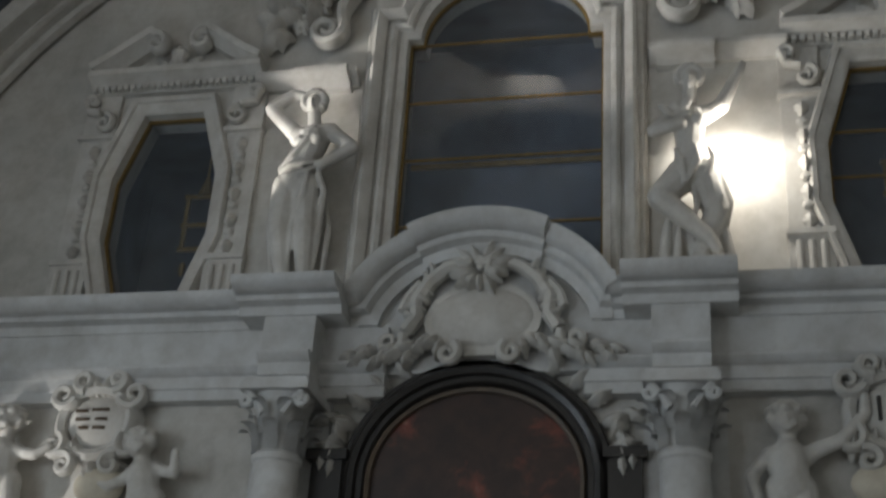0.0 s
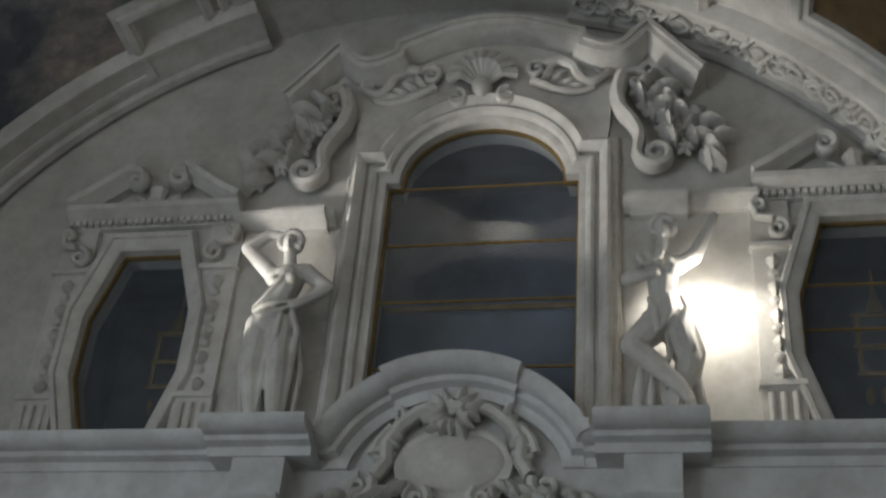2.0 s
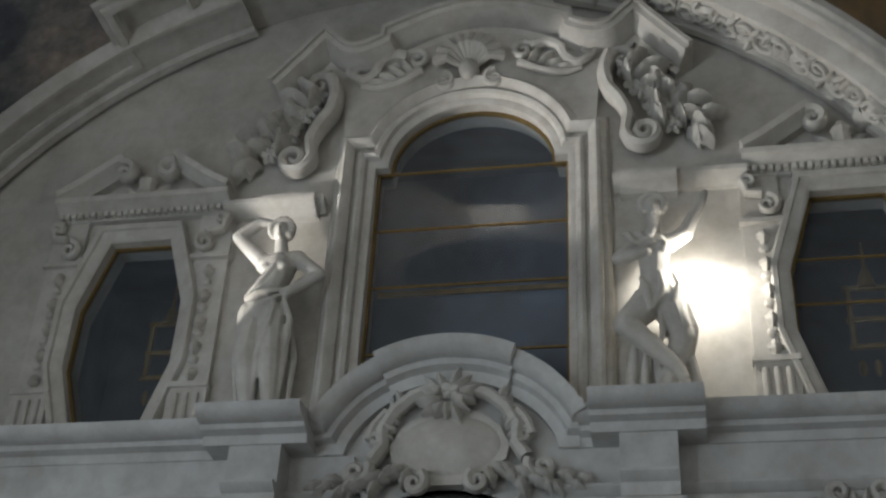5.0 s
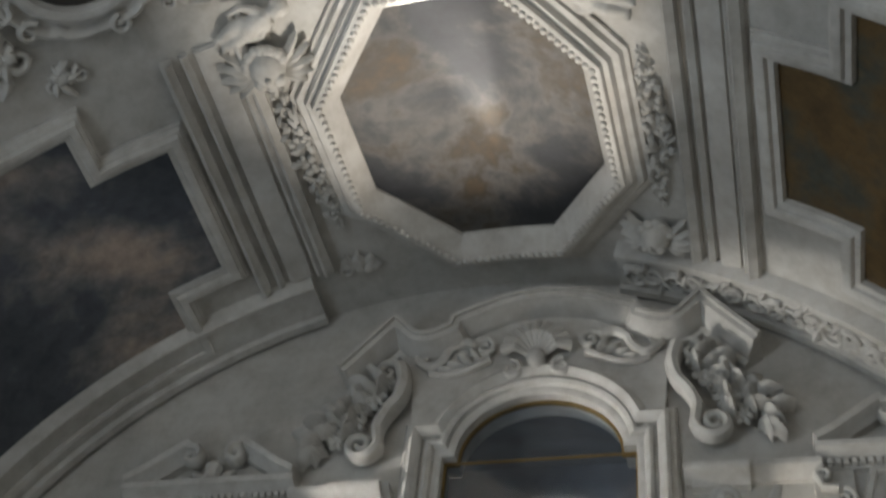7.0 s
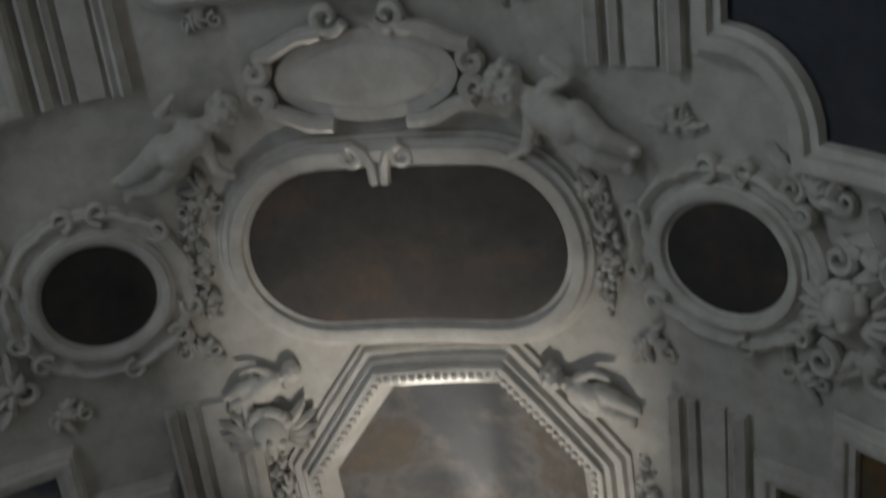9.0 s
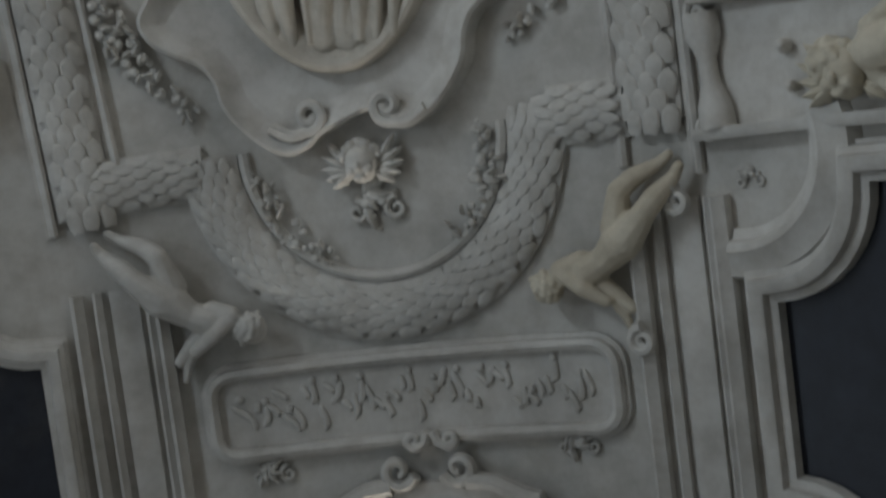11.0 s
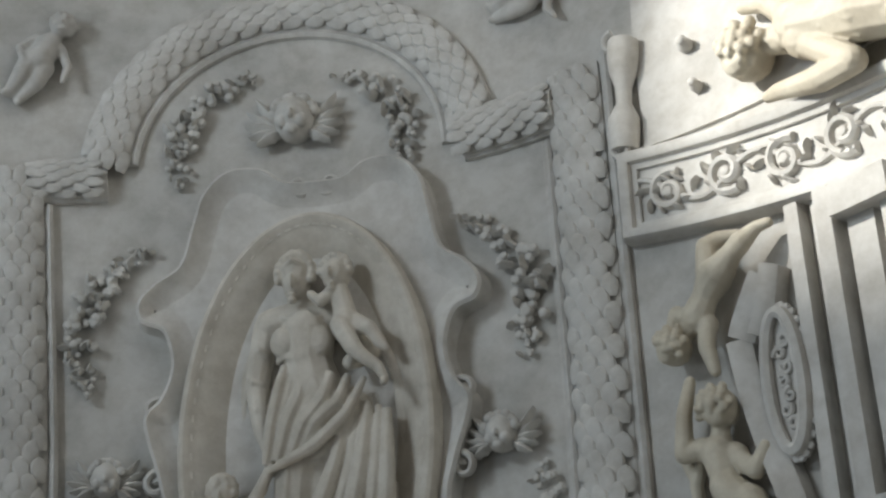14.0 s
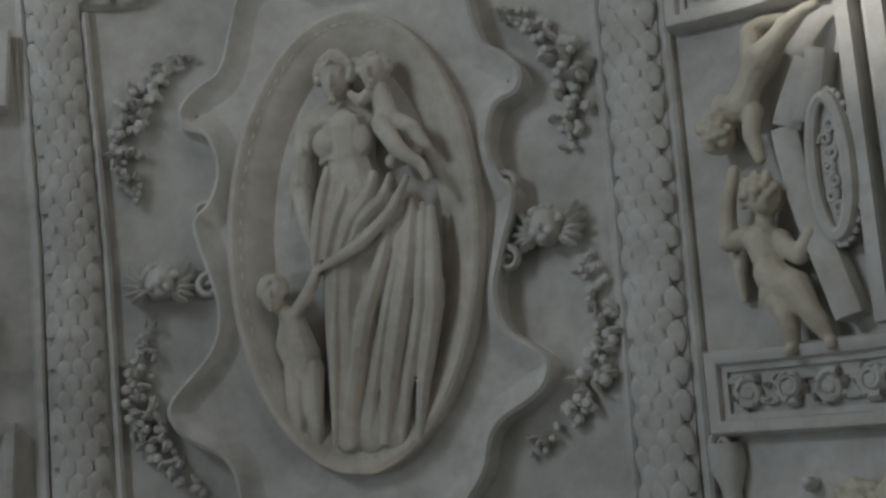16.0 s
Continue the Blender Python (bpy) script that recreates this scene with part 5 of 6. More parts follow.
# ================= figures: plain stucco statues =================
def bone(*joints):
    """Limb pieces through (a, b, h, radius) joints."""
    return [(*p, *q) for p, q in zip(joints, joints[1:])]


def curls(a, b, h, ra, rb, r, first, last, n):
    """Locks of hair on an arc round a head."""
    return [(a + ra * math.cos(radians(g)), b + rb * math.sin(radians(g)), h, r, r, r * 1.3) for g in (first + (last - first) * i / (n - 1) for i in range(n))]


# the woman of the oval niche with a child on her arm and one at her side
bones = bone((-0.33, 3.50, 0.27, 0.08), (-0.30, 3.32, 0.24, 0.09)) + bone((-0.56, 3.25, 0.20, 0.13), (-0.28, 3.30, 0.22, 0.14), (0.0, 3.24, 0.20, 0.12))
bones += bone((-0.27, 3.16, 0.20, 0.23), (-0.26, 2.92, 0.21, 0.20), (-0.20, 2.66, 0.20, 0.24), (-0.16, 2.3, 0.18, 0.26))
bones += bone((-0.30, 2.4, 0.20, 0.22), (-0.33, 1.7, 0.23, 0.17), (-0.33, 0.86, 0.17, 0.15)) + bone((0.04, 2.5, 0.18, 0.24), (0.08, 1.7, 0.16, 0.21), (0.03, 0.86, 0.13, 0.17)) + bone((-0.14, 2.3, 0.16, 0.2), (-0.15, 0.86, 0.13, 0.18))
bones += bone((-0.60, 3.22, 0.19, 0.11), (-0.665, 2.76, 0.19, 0.095), (-0.60, 2.42, 0.27, 0.07), (-0.53, 2.26, 0.31, 0.055), (-0.48, 2.16, 0.30, 0.03))
bones += bone((0.02, 3.22, 0.18, 0.11), (0.22, 2.98, 0.20, 0.10), (0.12, 2.86, 0.36, 0.06))
# child on the arm
bones += bone((0.0, 3.50, 0.33, 0.05), (0.03, 3.42, 0.34, 0.085), (0.07, 3.28, 0.35, 0.09), (0.09, 3.17, 0.36, 0.11)) + bone((-0.02, 3.42, 0.38, 0.055), (-0.11, 3.34, 0.41, 0.048), (-0.19, 3.40, 0.42, 0.034))
bones += bone((0.06, 3.13, 0.42, 0.085), (0.19, 2.93, 0.48, 0.072), (0.26, 2.86, 0.48, 0.055), (0.38, 2.78, 0.45, 0.045), (0.44, 2.68, 0.46, 0.034), (0.44, 2.64, 0.5, 0.028)) + bone((0.15, 3.17, 0.36, 0.08), (0.30, 3.09, 0.42, 0.062), (0.38, 2.97, 0.40, 0.044), (0.43, 2.93, 0.40, 0.03))
# child at her side
bones += bone((-0.83, 1.84, 0.28, 0.05), (-0.74, 1.74, 0.26, 0.10), (-0.66, 1.48, 0.26, 0.13), (-0.66, 1.38, 0.26, 0.12)) + bone((-0.72, 1.76, 0.30, 0.06), (-0.58, 1.96, 0.34, 0.052), (-0.50, 2.14, 0.34, 0.04))
bones += bone((-0.72, 1.38, 0.26, 0.10), (-0.73, 1.12, 0.26, 0.075), (-0.69, 0.88, 0.22, 0.05)) + bone((-0.60, 1.38, 0.27, 0.10), (-0.59, 1.12, 0.27, 0.078), (-0.57, 0.86, 0.23, 0.05)) + bone((-0.80, 1.74, 0.24, 0.055), (-0.84, 1.56, 0.24, 0.045), (-0.78, 1.42, 0.28, 0.035))
balls = [(-0.335, 3.53, 0.31, 0.115, 0.155, 0.14), (-0.335, 3.62, 0.28, 0.15, 0.13, 0.17), (0.0, 3.57, 0.34, 0.12, 0.135, 0.13), (-0.88, 1.93, 0.29, 0.10, 0.115, 0.11),
         (-0.42, 3.06, 0.34, 0.12, 0.13, 0.07), (-0.15, 3.06, 0.34, 0.12, 0.13, 0.07)]
# brow, nose, lips, chin and cheeks
for a, b, h, k in ((-0.345, 3.51, 0.46, 1.3), (-0.025, 3.55, 0.475, 1.05), (-0.89, 1.92, 0.405, 0.85)):
    balls += [(a, b, h, 0.016 * k, 0.045 * k, 0.032 * k), (a, b - 0.08 * k, h - 0.022, 0.034 * k, 0.012 * k, 0.02 * k), (a, b - 0.115 * k, h - 0.04, 0.034 * k, 0.024 * k, 0.03 * k)]
balls += curls(-0.335, 3.60, 0.36, 0.145, 0.145, 0.04, -20, 200, 11) + curls(-0.335, 3.68, 0.35, 0.095, 0.09, 0.04, 0, 180, 6) + curls(0.0, 3.60, 0.36, 0.115, 0.115, 0.038, -5, 185, 8) + curls(0.0, 3.66, 0.38, 0.05, 0.05, 0.036, 0, 180, 4) + curls(-0.88, 1.97, 0.32, 0.095, 0.095, 0.04, -10, 190, 8) + curls(-0.88, 2.0, 0.35, 0.045, 0.05, 0.038, 0, 180, 4)
balls += [(-0.47 + 0.036 * i, 2.925 + 0.02 * math.sin(0.9 * i), 0.385 - 0.003 * (i - 5) ** 2, 0.026, 0.032, 0.024) for i in range(11)]
folds = [((-0.69, 3.12, 0.24), (-0.63, 3.02, 0.30), (-0.56, 2.98, 0.26), 0.022), ((-0.74, 2.86, 0.22), (-0.68, 2.78, 0.29), (-0.59, 2.76, 0.26), 0.022), ((-0.70, 2.60, 0.24), (-0.64, 2.55, 0.31), (-0.57, 2.55, 0.28), 0.024), ((-0.60, 3.34, 0.24), (-0.67, 3.0, 0.27), (-0.69, 2.7, 0.25), 0.024), ((-0.47, 3.62, 0.37), (-0.34, 3.675, 0.47), (-0.20, 3.62, 0.37), 0.02), ((-0.55, 3.33, 0.26), (-0.40, 3.24, 0.36), (-0.28, 3.20, 0.38), (-0.12, 3.25, 0.34), 0.022)]
# gathered overskirt: folds from the waist and the hip down to the lowered hand
for i, (t, r) in enumerate(((0.0, 0.06), (0.14, 0.035), (0.30, 0.07), (0.48, 0.04), (0.64, 0.07), (0.86, 0.06))):
    folds.append(((-0.42 + 0.60 * t, 2.88 - 0.12 * t, 0.33), (-0.45 + 0.56 * t, 2.64 - 0.10 * t, 0.40), (-0.49 + 0.40 * t, 2.40 + 0.01 * t, 0.42), (-0.54 + 0.30 * t, 2.13 + 0.08 * t, 0.37), r))
folds.append(((0.24, 2.74, 0.36), (0.12, 2.46, 0.44), (-0.12, 2.24, 0.47), (-0.34, 2.14, 0.45), (-0.52, 2.08, 0.38), 0.052))
# long folds that fall from the hip towards the feet
for i, (a0, a1, a2, r) in enumerate(((0.10, -0.16, -0.32, 0.075), (0.19, 0.0, -0.18, 0.05), (0.25, 0.12, -0.05, 0.085), (0.34, 0.27, 0.08, 0.055), (0.41, 0.39, 0.21, 0.07))):
    folds.append(((a0, 2.62 - 0.03 * i, 0.32), (0.6 * a0 + 0.4 * a1 + 0.03, 2.15, 0.39), (a1 + 0.02, 1.75, 0.355), (a1 - 0.03, 1.55, 0.33), (0.5 * (a1 + a2) - 0.02, 1.2, 0.32), (a2, 0.80, 0.27), r))
folds += [((-0.36, 2.08, 0.40), (-0.40, 1.5, 0.38), (-0.43, 0.82, 0.30), 0.04), ((-0.22, 1.5, 0.40), (-0.30, 1.1, 0.34), (-0.36, 0.8, 0.28), 0.03)]
# cloak behind her on both sides
folds += [((0.06, 3.34, 0.16), (0.30, 3.10, 0.16), (0.50, 2.66, 0.15), (0.60, 2.22, 0.14), 0.05), ((0.20, 3.24, 0.14), (0.44, 2.80, 0.13), (0.52, 2.20, 0.12), (0.44, 1.5, 0.11), (0.30, 0.95, 0.10), 0.07), ((0.60, 2.24, 0.14), (0.55, 2.0, 0.14), (0.47, 1.86, 0.14), 0.05), ((0.40, 2.0, 0.16), (0.46, 1.5, 0.14), (0.36, 1.0, 0.12), 0.05),
          ((-0.62, 3.34, 0.12), (-0.76, 2.9, 0.10), (-0.78, 2.3, 0.10), 0.055), ((-0.56, 3.2, 0.07), (-0.62, 2.6, 0.07), (-0.6, 2.0, 0.07), 0.09)]
statue("statue", limbs(VAULT, 0.0, 0.0, -0.02, 1.0, bones, 0, False, balls, folds), AGED, "aged beige-white stucco statue of a draped woman with a child", 0.011, soften=1)


def standing(bones, folds, balls, head, label):
    """A statue on the cornice of the altar wall, with face and locks added to its head."""
    a, b, h = head
    full = [(*j[:3], j[3] * 1.24, *j[4:7], j[7] * 1.24) for j in bones]
    balls = balls + [(a, b, h, 0.075, 0.105, 0.09), (a, b + 0.035, h - 0.035, 0.10, 0.09, 0.105), (a, b - 0.012, h + 0.092, 0.015, 0.034, 0.024), (a, b - 0.066, h + 0.07, 0.03, 0.02, 0.024), (a, b - 0.046, h + 0.08, 0.026, 0.009, 0.016)]
    balls += curls(a, b + 0.03, h + 0.02, 0.098, 0.09, 0.034, -40, 220, 12) + curls(a, b + 0.07, h, 0.07, 0.075, 0.036, 0, 180, 6)
    return statue("statue", limbs(WALL, 0.0, 0.0, 0.0, 1.0, full, 0, False, balls, folds), STUCCO, label, 0.0105, group="statues on the cornice", soften=1)


# one arm over her head, the other hand on her hip
bones = bone((-3.34, 7.54, 0.30, 0.045), (-3.33, 7.42, 0.27, 0.05)) + bone((-3.47, 7.33, 0.26, 0.07), (-3.18, 7.36, 0.26, 0.07)) + bone((-3.33, 7.28, 0.27, 0.115), (-3.38, 7.06, 0.28, 0.088), (-3.43, 6.90, 0.28, 0.125), (-3.42, 6.82, 0.28, 0.13))
bones += bone((-3.48, 7.35, 0.26, 0.062), (-3.74, 7.62, 0.28, 0.05), (-3.56, 7.76, 0.28, 0.04), (-3.40, 7.74, 0.26, 0.03)) + bone((-3.17, 7.35, 0.27, 0.062), (-2.96, 7.17, 0.30, 0.048), (-3.20, 6.97, 0.38, 0.035))
bones += bone((-3.49, 6.82, 0.28, 0.115), (-3.51, 6.42, 0.33, 0.08), (-3.44, 5.90, 0.26, 0.046), (-3.46, 5.85, 0.34, 0.036)) + bone((-3.35, 6.82, 0.28, 0.115), (-3.30, 6.42, 0.32, 0.08), (-3.27, 5.90, 0.24, 0.046), (-3.25, 5.85, 0.32, 0.036))
balls = [(-3.41, 7.22, 0.37, 0.055, 0.055, 0.05), (-3.27, 7.24, 0.37, 0.055, 0.055, 0.05)]
folds = [((-3.57, 6.96, 0.36), (-3.46, 7.06, 0.40), (-3.34, 7.22, 0.40), (-3.24, 7.37, 0.34), 0.028), ((-3.56, 6.92, 0.38), (-3.44, 6.96, 0.43), (-3.32, 6.98, 0.42), (-3.22, 7.0, 0.38), 0.03), ((-3.56, 6.88, 0.36), (-3.44, 6.85, 0.43), (-3.30, 6.9, 0.42), (-3.22, 6.96, 0.38), 0.028),
         ((-3.24, 6.98, 0.36), (-3.16, 6.74, 0.33), (-3.19, 6.4, 0.28), (-3.22, 5.98, 0.24), 0.036), ((-3.29, 6.94, 0.40), (-3.30, 6.7, 0.42), (-3.38, 6.42, 0.38), (-3.41, 6.05, 0.30), 0.026), ((-3.58, 6.86, 0.30), (-3.62, 6.5, 0.26), (-3.56, 6.0, 0.22), 0.034), ((-3.40, 6.7, 0.22), (-3.38, 6.3, 0.18), (-3.36, 5.86, 0.16), 0.06), ((-3.20, 6.8, 0.24), (-3.13, 6.45, 0.20), (-3.15, 6.0, 0.18), 0.03)]
standing(bones, folds, balls, (-3.34, 7.62, 0.30), "white stucco statue of a draped woman with a raised arm")
# crossed legs, one arm raised, leaves in the other
bones = bone((-0.17, 7.52, 0.30, 0.045), (-0.18, 7.40, 0.27, 0.05)) + bone((-0.30, 7.30, 0.26, 0.07), (-0.06, 7.30, 0.26, 0.07)) + bone((-0.18, 7.26, 0.27, 0.11), (-0.19, 7.0, 0.28, 0.085), (-0.18, 6.82, 0.28, 0.115), (-0.17, 6.74, 0.28, 0.12))
bones += bone((-0.05, 7.30, 0.26, 0.062), (0.07, 7.36, 0.28, 0.055), (0.22, 7.68, 0.28, 0.036), (0.25, 7.76, 0.28, 0.026)) + bone((-0.31, 7.28, 0.27, 0.06), (-0.46, 7.14, 0.32, 0.048), (-0.24, 7.15, 0.40, 0.034))
bones += bone((-0.24, 6.74, 0.28, 0.115), (-0.42, 6.50, 0.38, 0.082), (-0.06, 6.14, 0.36, 0.048), (0.0, 6.02, 0.38, 0.034)) + bone((-0.10, 6.74, 0.27, 0.115), (0.0, 6.40, 0.28, 0.082), (-0.16, 5.92, 0.26, 0.046), (-0.19, 5.86, 0.34, 0.036))
balls = [(-0.25, 7.2, 0.37, 0.055, 0.055, 0.05), (-0.11, 7.2, 0.37, 0.055, 0.055, 0.05)] + [(-0.36 + 0.05 * math.cos(2.4 * i) + 0.014 * i, 7.27 + 0.055 * math.sin(2.4 * i), 0.40 + 0.02 * (i % 3), 0.042, 0.03, 0.03) for i in range(12)]
folds = [((-0.30, 6.94, 0.36), (-0.25, 6.8, 0.42), (-0.22, 6.6, 0.42), 0.03), ((-0.14, 6.96, 0.38), (-0.12, 6.8, 0.42), (-0.2, 6.62, 0.42), 0.026), ((-0.04, 6.98, 0.32), (0.0, 6.85, 0.36), (-0.06, 6.68, 0.4), 0.03), ((0.02, 6.86, 0.30), (0.10, 6.5, 0.24), (0.02, 6.1, 0.2), 0.036), ((-0.02, 6.76, 0.34), (0.04, 6.5, 0.36), (-0.04, 6.25, 0.32), 0.024),
         ((-0.16, 6.6, 0.36), (-0.14, 6.42, 0.36), (-0.2, 6.28, 0.32), 0.026), ((-0.36, 6.4, 0.24), (-0.40, 6.1, 0.2), (-0.36, 5.84, 0.2), 0.05), ((-0.28, 6.3, 0.28), (-0.30, 6.05, 0.24), (-0.26, 5.84, 0.24), 0.034), ((0.06, 6.3, 0.24), (0.09, 6.05, 0.22), (0.06, 5.84, 0.22), 0.044), ((-0.22, 6.5, 0.2), (-0.18, 6.1, 0.18), (-0.12, 5.84, 0.18), 0.06)]
standing(bones, folds, balls, (-0.17, 7.61, 0.30), "white stucco statue of a draped woman holding leaves, brightly lit")

CLOSE = [(-0.06, 0.42, 0.11, 0.105, -0.05, 0.22, 0.15, 0.08), (-0.05, 0.22, 0.15, 0.08, -0.06, 0.03, 0.08, 0.05), (-0.06, 0.03, 0.08, 0.05, -0.09, 0.0, 0.12, 0.035), (0.07, 0.42, 0.10, 0.105, 0.10, 0.23, 0.12, 0.08), (0.10, 0.23, 0.12, 0.08, 0.04, 0.03, 0.05, 0.05), (0.04, 0.03, 0.05, 0.05, 0.06, -0.01, 0.09, 0.035)]
BENT = [(-0.06, 0.42, 0.11, 0.105, -0.22, 0.30, 0.17, 0.08), (-0.22, 0.30, 0.17, 0.08, -0.10, 0.12, 0.10, 0.055), (-0.10, 0.12, 0.10, 0.055, -0.14, 0.06, 0.12, 0.035), (0.06, 0.42, 0.09, 0.105, 0.06, 0.2, 0.10, 0.08), (0.06, 0.2, 0.10, 0.08, 0.04, 0.0, 0.06, 0.05)]
PUTTO = [(0.0, 0.74, 0.10, 0.07, 0.0, 0.66, 0.10, 0.07), (-0.11, 0.64, 0.10, 0.07, 0.11, 0.64, 0.10, 0.07), (0.0, 0.64, 0.11, 0.12, 0.0, 0.44, 0.12, 0.13), (0.0, 0.5, 0.16, 0.09, 0.0, 0.46, 0.16, 0.09)]
PUTTO_BALLS = [(0.0, 0.87, 0.12, 0.10, 0.12, 0.11), (0.0, 0.93, 0.10, 0.11, 0.09, 0.11), (-0.08, 0.88, 0.1, 0.05, 0.07, 0.07), (0.08, 0.88, 0.1, 0.05, 0.07, 0.07), (-0.05, 0.97, 0.12, 0.045, 0.04, 0.05), (0.05, 0.97, 0.12, 0.045, 0.04, 0.05), (0.0, 0.99, 0.1, 0.05, 0.04, 0.05),
               (-0.10, 0.95, 0.08, 0.04, 0.04, 0.05), (0.10, 0.95, 0.08, 0.04, 0.04, 0.05)]
for ring_h, n, r in ((0.88, 9, 0.105), (0.94, 8, 0.095), (0.985, 5, 0.05)):
    for i in range(n):
        g = 2 * math.pi * i / n + ring_h * 20
        if not (math.sin(g) > 0.45 and ring_h < 0.93):
            PUTTO_BALLS.append((r * math.cos(g), ring_h, 0.115 + r * math.sin(g), 0.036, 0.032, 0.036))
PUTTO_BALLS += [(0.0, 0.855, 0.235, 0.018, 0.026, 0.022), (-0.04, 0.83, 0.21, 0.035, 0.03, 0.03), (0.04, 0.83, 0.21, 0.035, 0.03, 0.03), (0.0, 0.795, 0.21, 0.03, 0.022, 0.026)]
REACH = [(-0.13, 0.64, 0.10, 0.05, -0.26, 0.56, 0.14, 0.042), (-0.26, 0.56, 0.14, 0.042, -0.30, 0.72, 0.18, 0.03), (0.13, 0.64, 0.10, 0.05, 0.27, 0.60, 0.13, 0.042), (0.27, 0.60, 0.13, 0.042, 0.38, 0.66, 0.12, 0.03)]
DOWN = [(-0.13, 0.64, 0.10, 0.05, -0.2, 0.46, 0.13, 0.042), (-0.2, 0.46, 0.13, 0.042, -0.1, 0.34, 0.2, 0.03), (0.13, 0.64, 0.10, 0.05, 0.26, 0.52, 0.12, 0.042), (0.26, 0.52, 0.12, 0.042, 0.3, 0.36, 0.16, 0.03)]


def putto(s, a, b, size, turn, mat, label, arms=REACH, mirror=False, voxel=0.014, h=0.0, folds=(), legs=CLOSE):
    return statue("statue", limbs(s, a, b, h, size, PUTTO + arms + legs, radians(turn), mirror, PUTTO_BALLS, folds), mat, label, voxel, group="stucco putti", soften=1)


def child(bones, head, label, mat=IVORY, s=VAULT, r=0.1, folds=(), extra=()):
    """A curly-headed child from limbs; the head is (a, b, h) and where its face points (da, db)."""
    a, b, h, da, db = head
    r *= 1.12
    balls = [(a, b, h, r, r * 1.05, r), (a + 0.45 * r * da, b + 0.45 * r * db, h + 0.5 * r, 0.62 * r, 0.62 * r, 0.5 * r), (a + 0.3 * r * da, b + 0.3 * r * db, h + 1.02 * r, 0.17 * r, 0.24 * r, 0.2 * r)]
    for i in range(26):
        g = i * 2.4
        q = math.sqrt((i + 0.5) / 26)
        x, y = math.cos(g) * q, math.sin(g) * q
        if x * da + y * db < 0.25:
            balls.append((a + x * r * 1.1, b + y * r * 1.1, h + r * (1.12 * math.sqrt(max(0.0, 1 - 0.9 * q * q))), 0.25 * r, 0.25 * r, 0.25 * r))
    for e in (1, -1):
        balls.append((a + r * (0.42 * da - 0.34 * e * db), b + r * (0.42 * db + 0.34 * e * da), h + 0.78 * r, 0.27 * r, 0.27 * r, 0.22 * r))
    plump = [(*j[:3], j[3] * 1.22, *j[4:7], j[7] * 1.22) for j in bones]
    return statue("statue", limbs(s, 0.0, 0.0, 0.0, 1.0, plump, 0, False, balls + list(extra), folds), mat, label, 0.011, group="stucco putti", soften=1)


# pair that holds the scroll and the oval shield: one stands on the ledge, one tumbles head down
bones = bone((2.93, 2.02, 0.16, 0.05), (2.91, 1.93, 0.15, 0.06)) + bone((2.78, 1.90, 0.15, 0.07), (3.02, 1.82, 0.15, 0.07)) + bone((2.90, 1.85, 0.17, 0.10), (2.93, 1.70, 0.17, 0.085), (2.95, 1.62, 0.20, 0.095), (3.02, 1.53, 0.17, 0.11))
bones += bone((2.77, 1.90, 0.16, 0.06), (2.66, 1.88, 0.20, 0.055), (2.70, 2.12, 0.22, 0.046), (2.76, 2.34, 0.20, 0.034)) + bone((3.03, 1.80, 0.16, 0.06), (3.16, 1.70, 0.18, 0.05), (3.24, 1.84, 0.16, 0.036))
bones += bone((2.96, 1.50, 0.18, 0.095), (3.03, 1.35, 0.22, 0.058), (3.035, 1.28, 0.19, 0.06), (3.03, 1.17, 0.15, 0.036), (3.01, 1.13, 0.2, 0.032)) + bone((3.08, 1.52, 0.17, 0.10), (3.20, 1.35, 0.20, 0.06), (3.23, 1.28, 0.17, 0.062), (3.28, 1.17, 0.13, 0.036), (3.30, 1.13, 0.18, 0.032))
child(bones, (2.96, 2.13, 0.19, 0.1, -0.95), "ivory stucco putto standing on the ledge, one arm raised", r=0.115, folds=[((2.72, 1.86, 0.08), (2.66, 1.70, 0.08), (2.66, 1.50, 0.06), 0.05), ((2.62, 1.98, 0.06), (2.60, 1.86, 0.06), (2.64, 1.72, 0.06), 0.045)])
bones = bone((2.72, 2.66, 0.17, 0.045), (2.80, 2.73, 0.16, 0.06)) + bone((2.76, 2.80, 0.15, 0.062), (2.92, 2.70, 0.16, 0.066)) + bone((2.85, 2.77, 0.17, 0.09), (2.93, 2.89, 0.17, 0.075), (3.03, 3.01, 0.18, 0.105))
bones += bone((2.92, 2.70, 0.17, 0.055), (2.92, 2.54, 0.20, 0.05), (2.95, 2.38, 0.18, 0.034)) + bone((2.76, 2.80, 0.15, 0.055), (2.68, 2.84, 0.14, 0.05), (2.64, 2.74, 0.16, 0.036))
bones += bone((3.07, 3.02, 0.20, 0.095), (3.22, 3.10, 0.24, 0.06), (3.28, 3.16, 0.22, 0.062), (3.39, 3.25, 0.17, 0.036), (3.47, 3.26, 0.15, 0.03)) + bone((2.98, 3.06, 0.15, 0.085), (2.97, 3.24, 0.16, 0.056), (3.04, 3.29, 0.11, 0.05), (3.17, 3.30, 0.06, 0.032))
child(bones, (2.66, 2.60, 0.18, -0.5, -0.8), "ivory stucco putto tumbling head down beside a shield", r=0.11)
scroll_ob = thing("stucco_scroll", "curved white stucco scroll held by the putti", "scroll", at=base(VAULT, 3.2, 2.4))
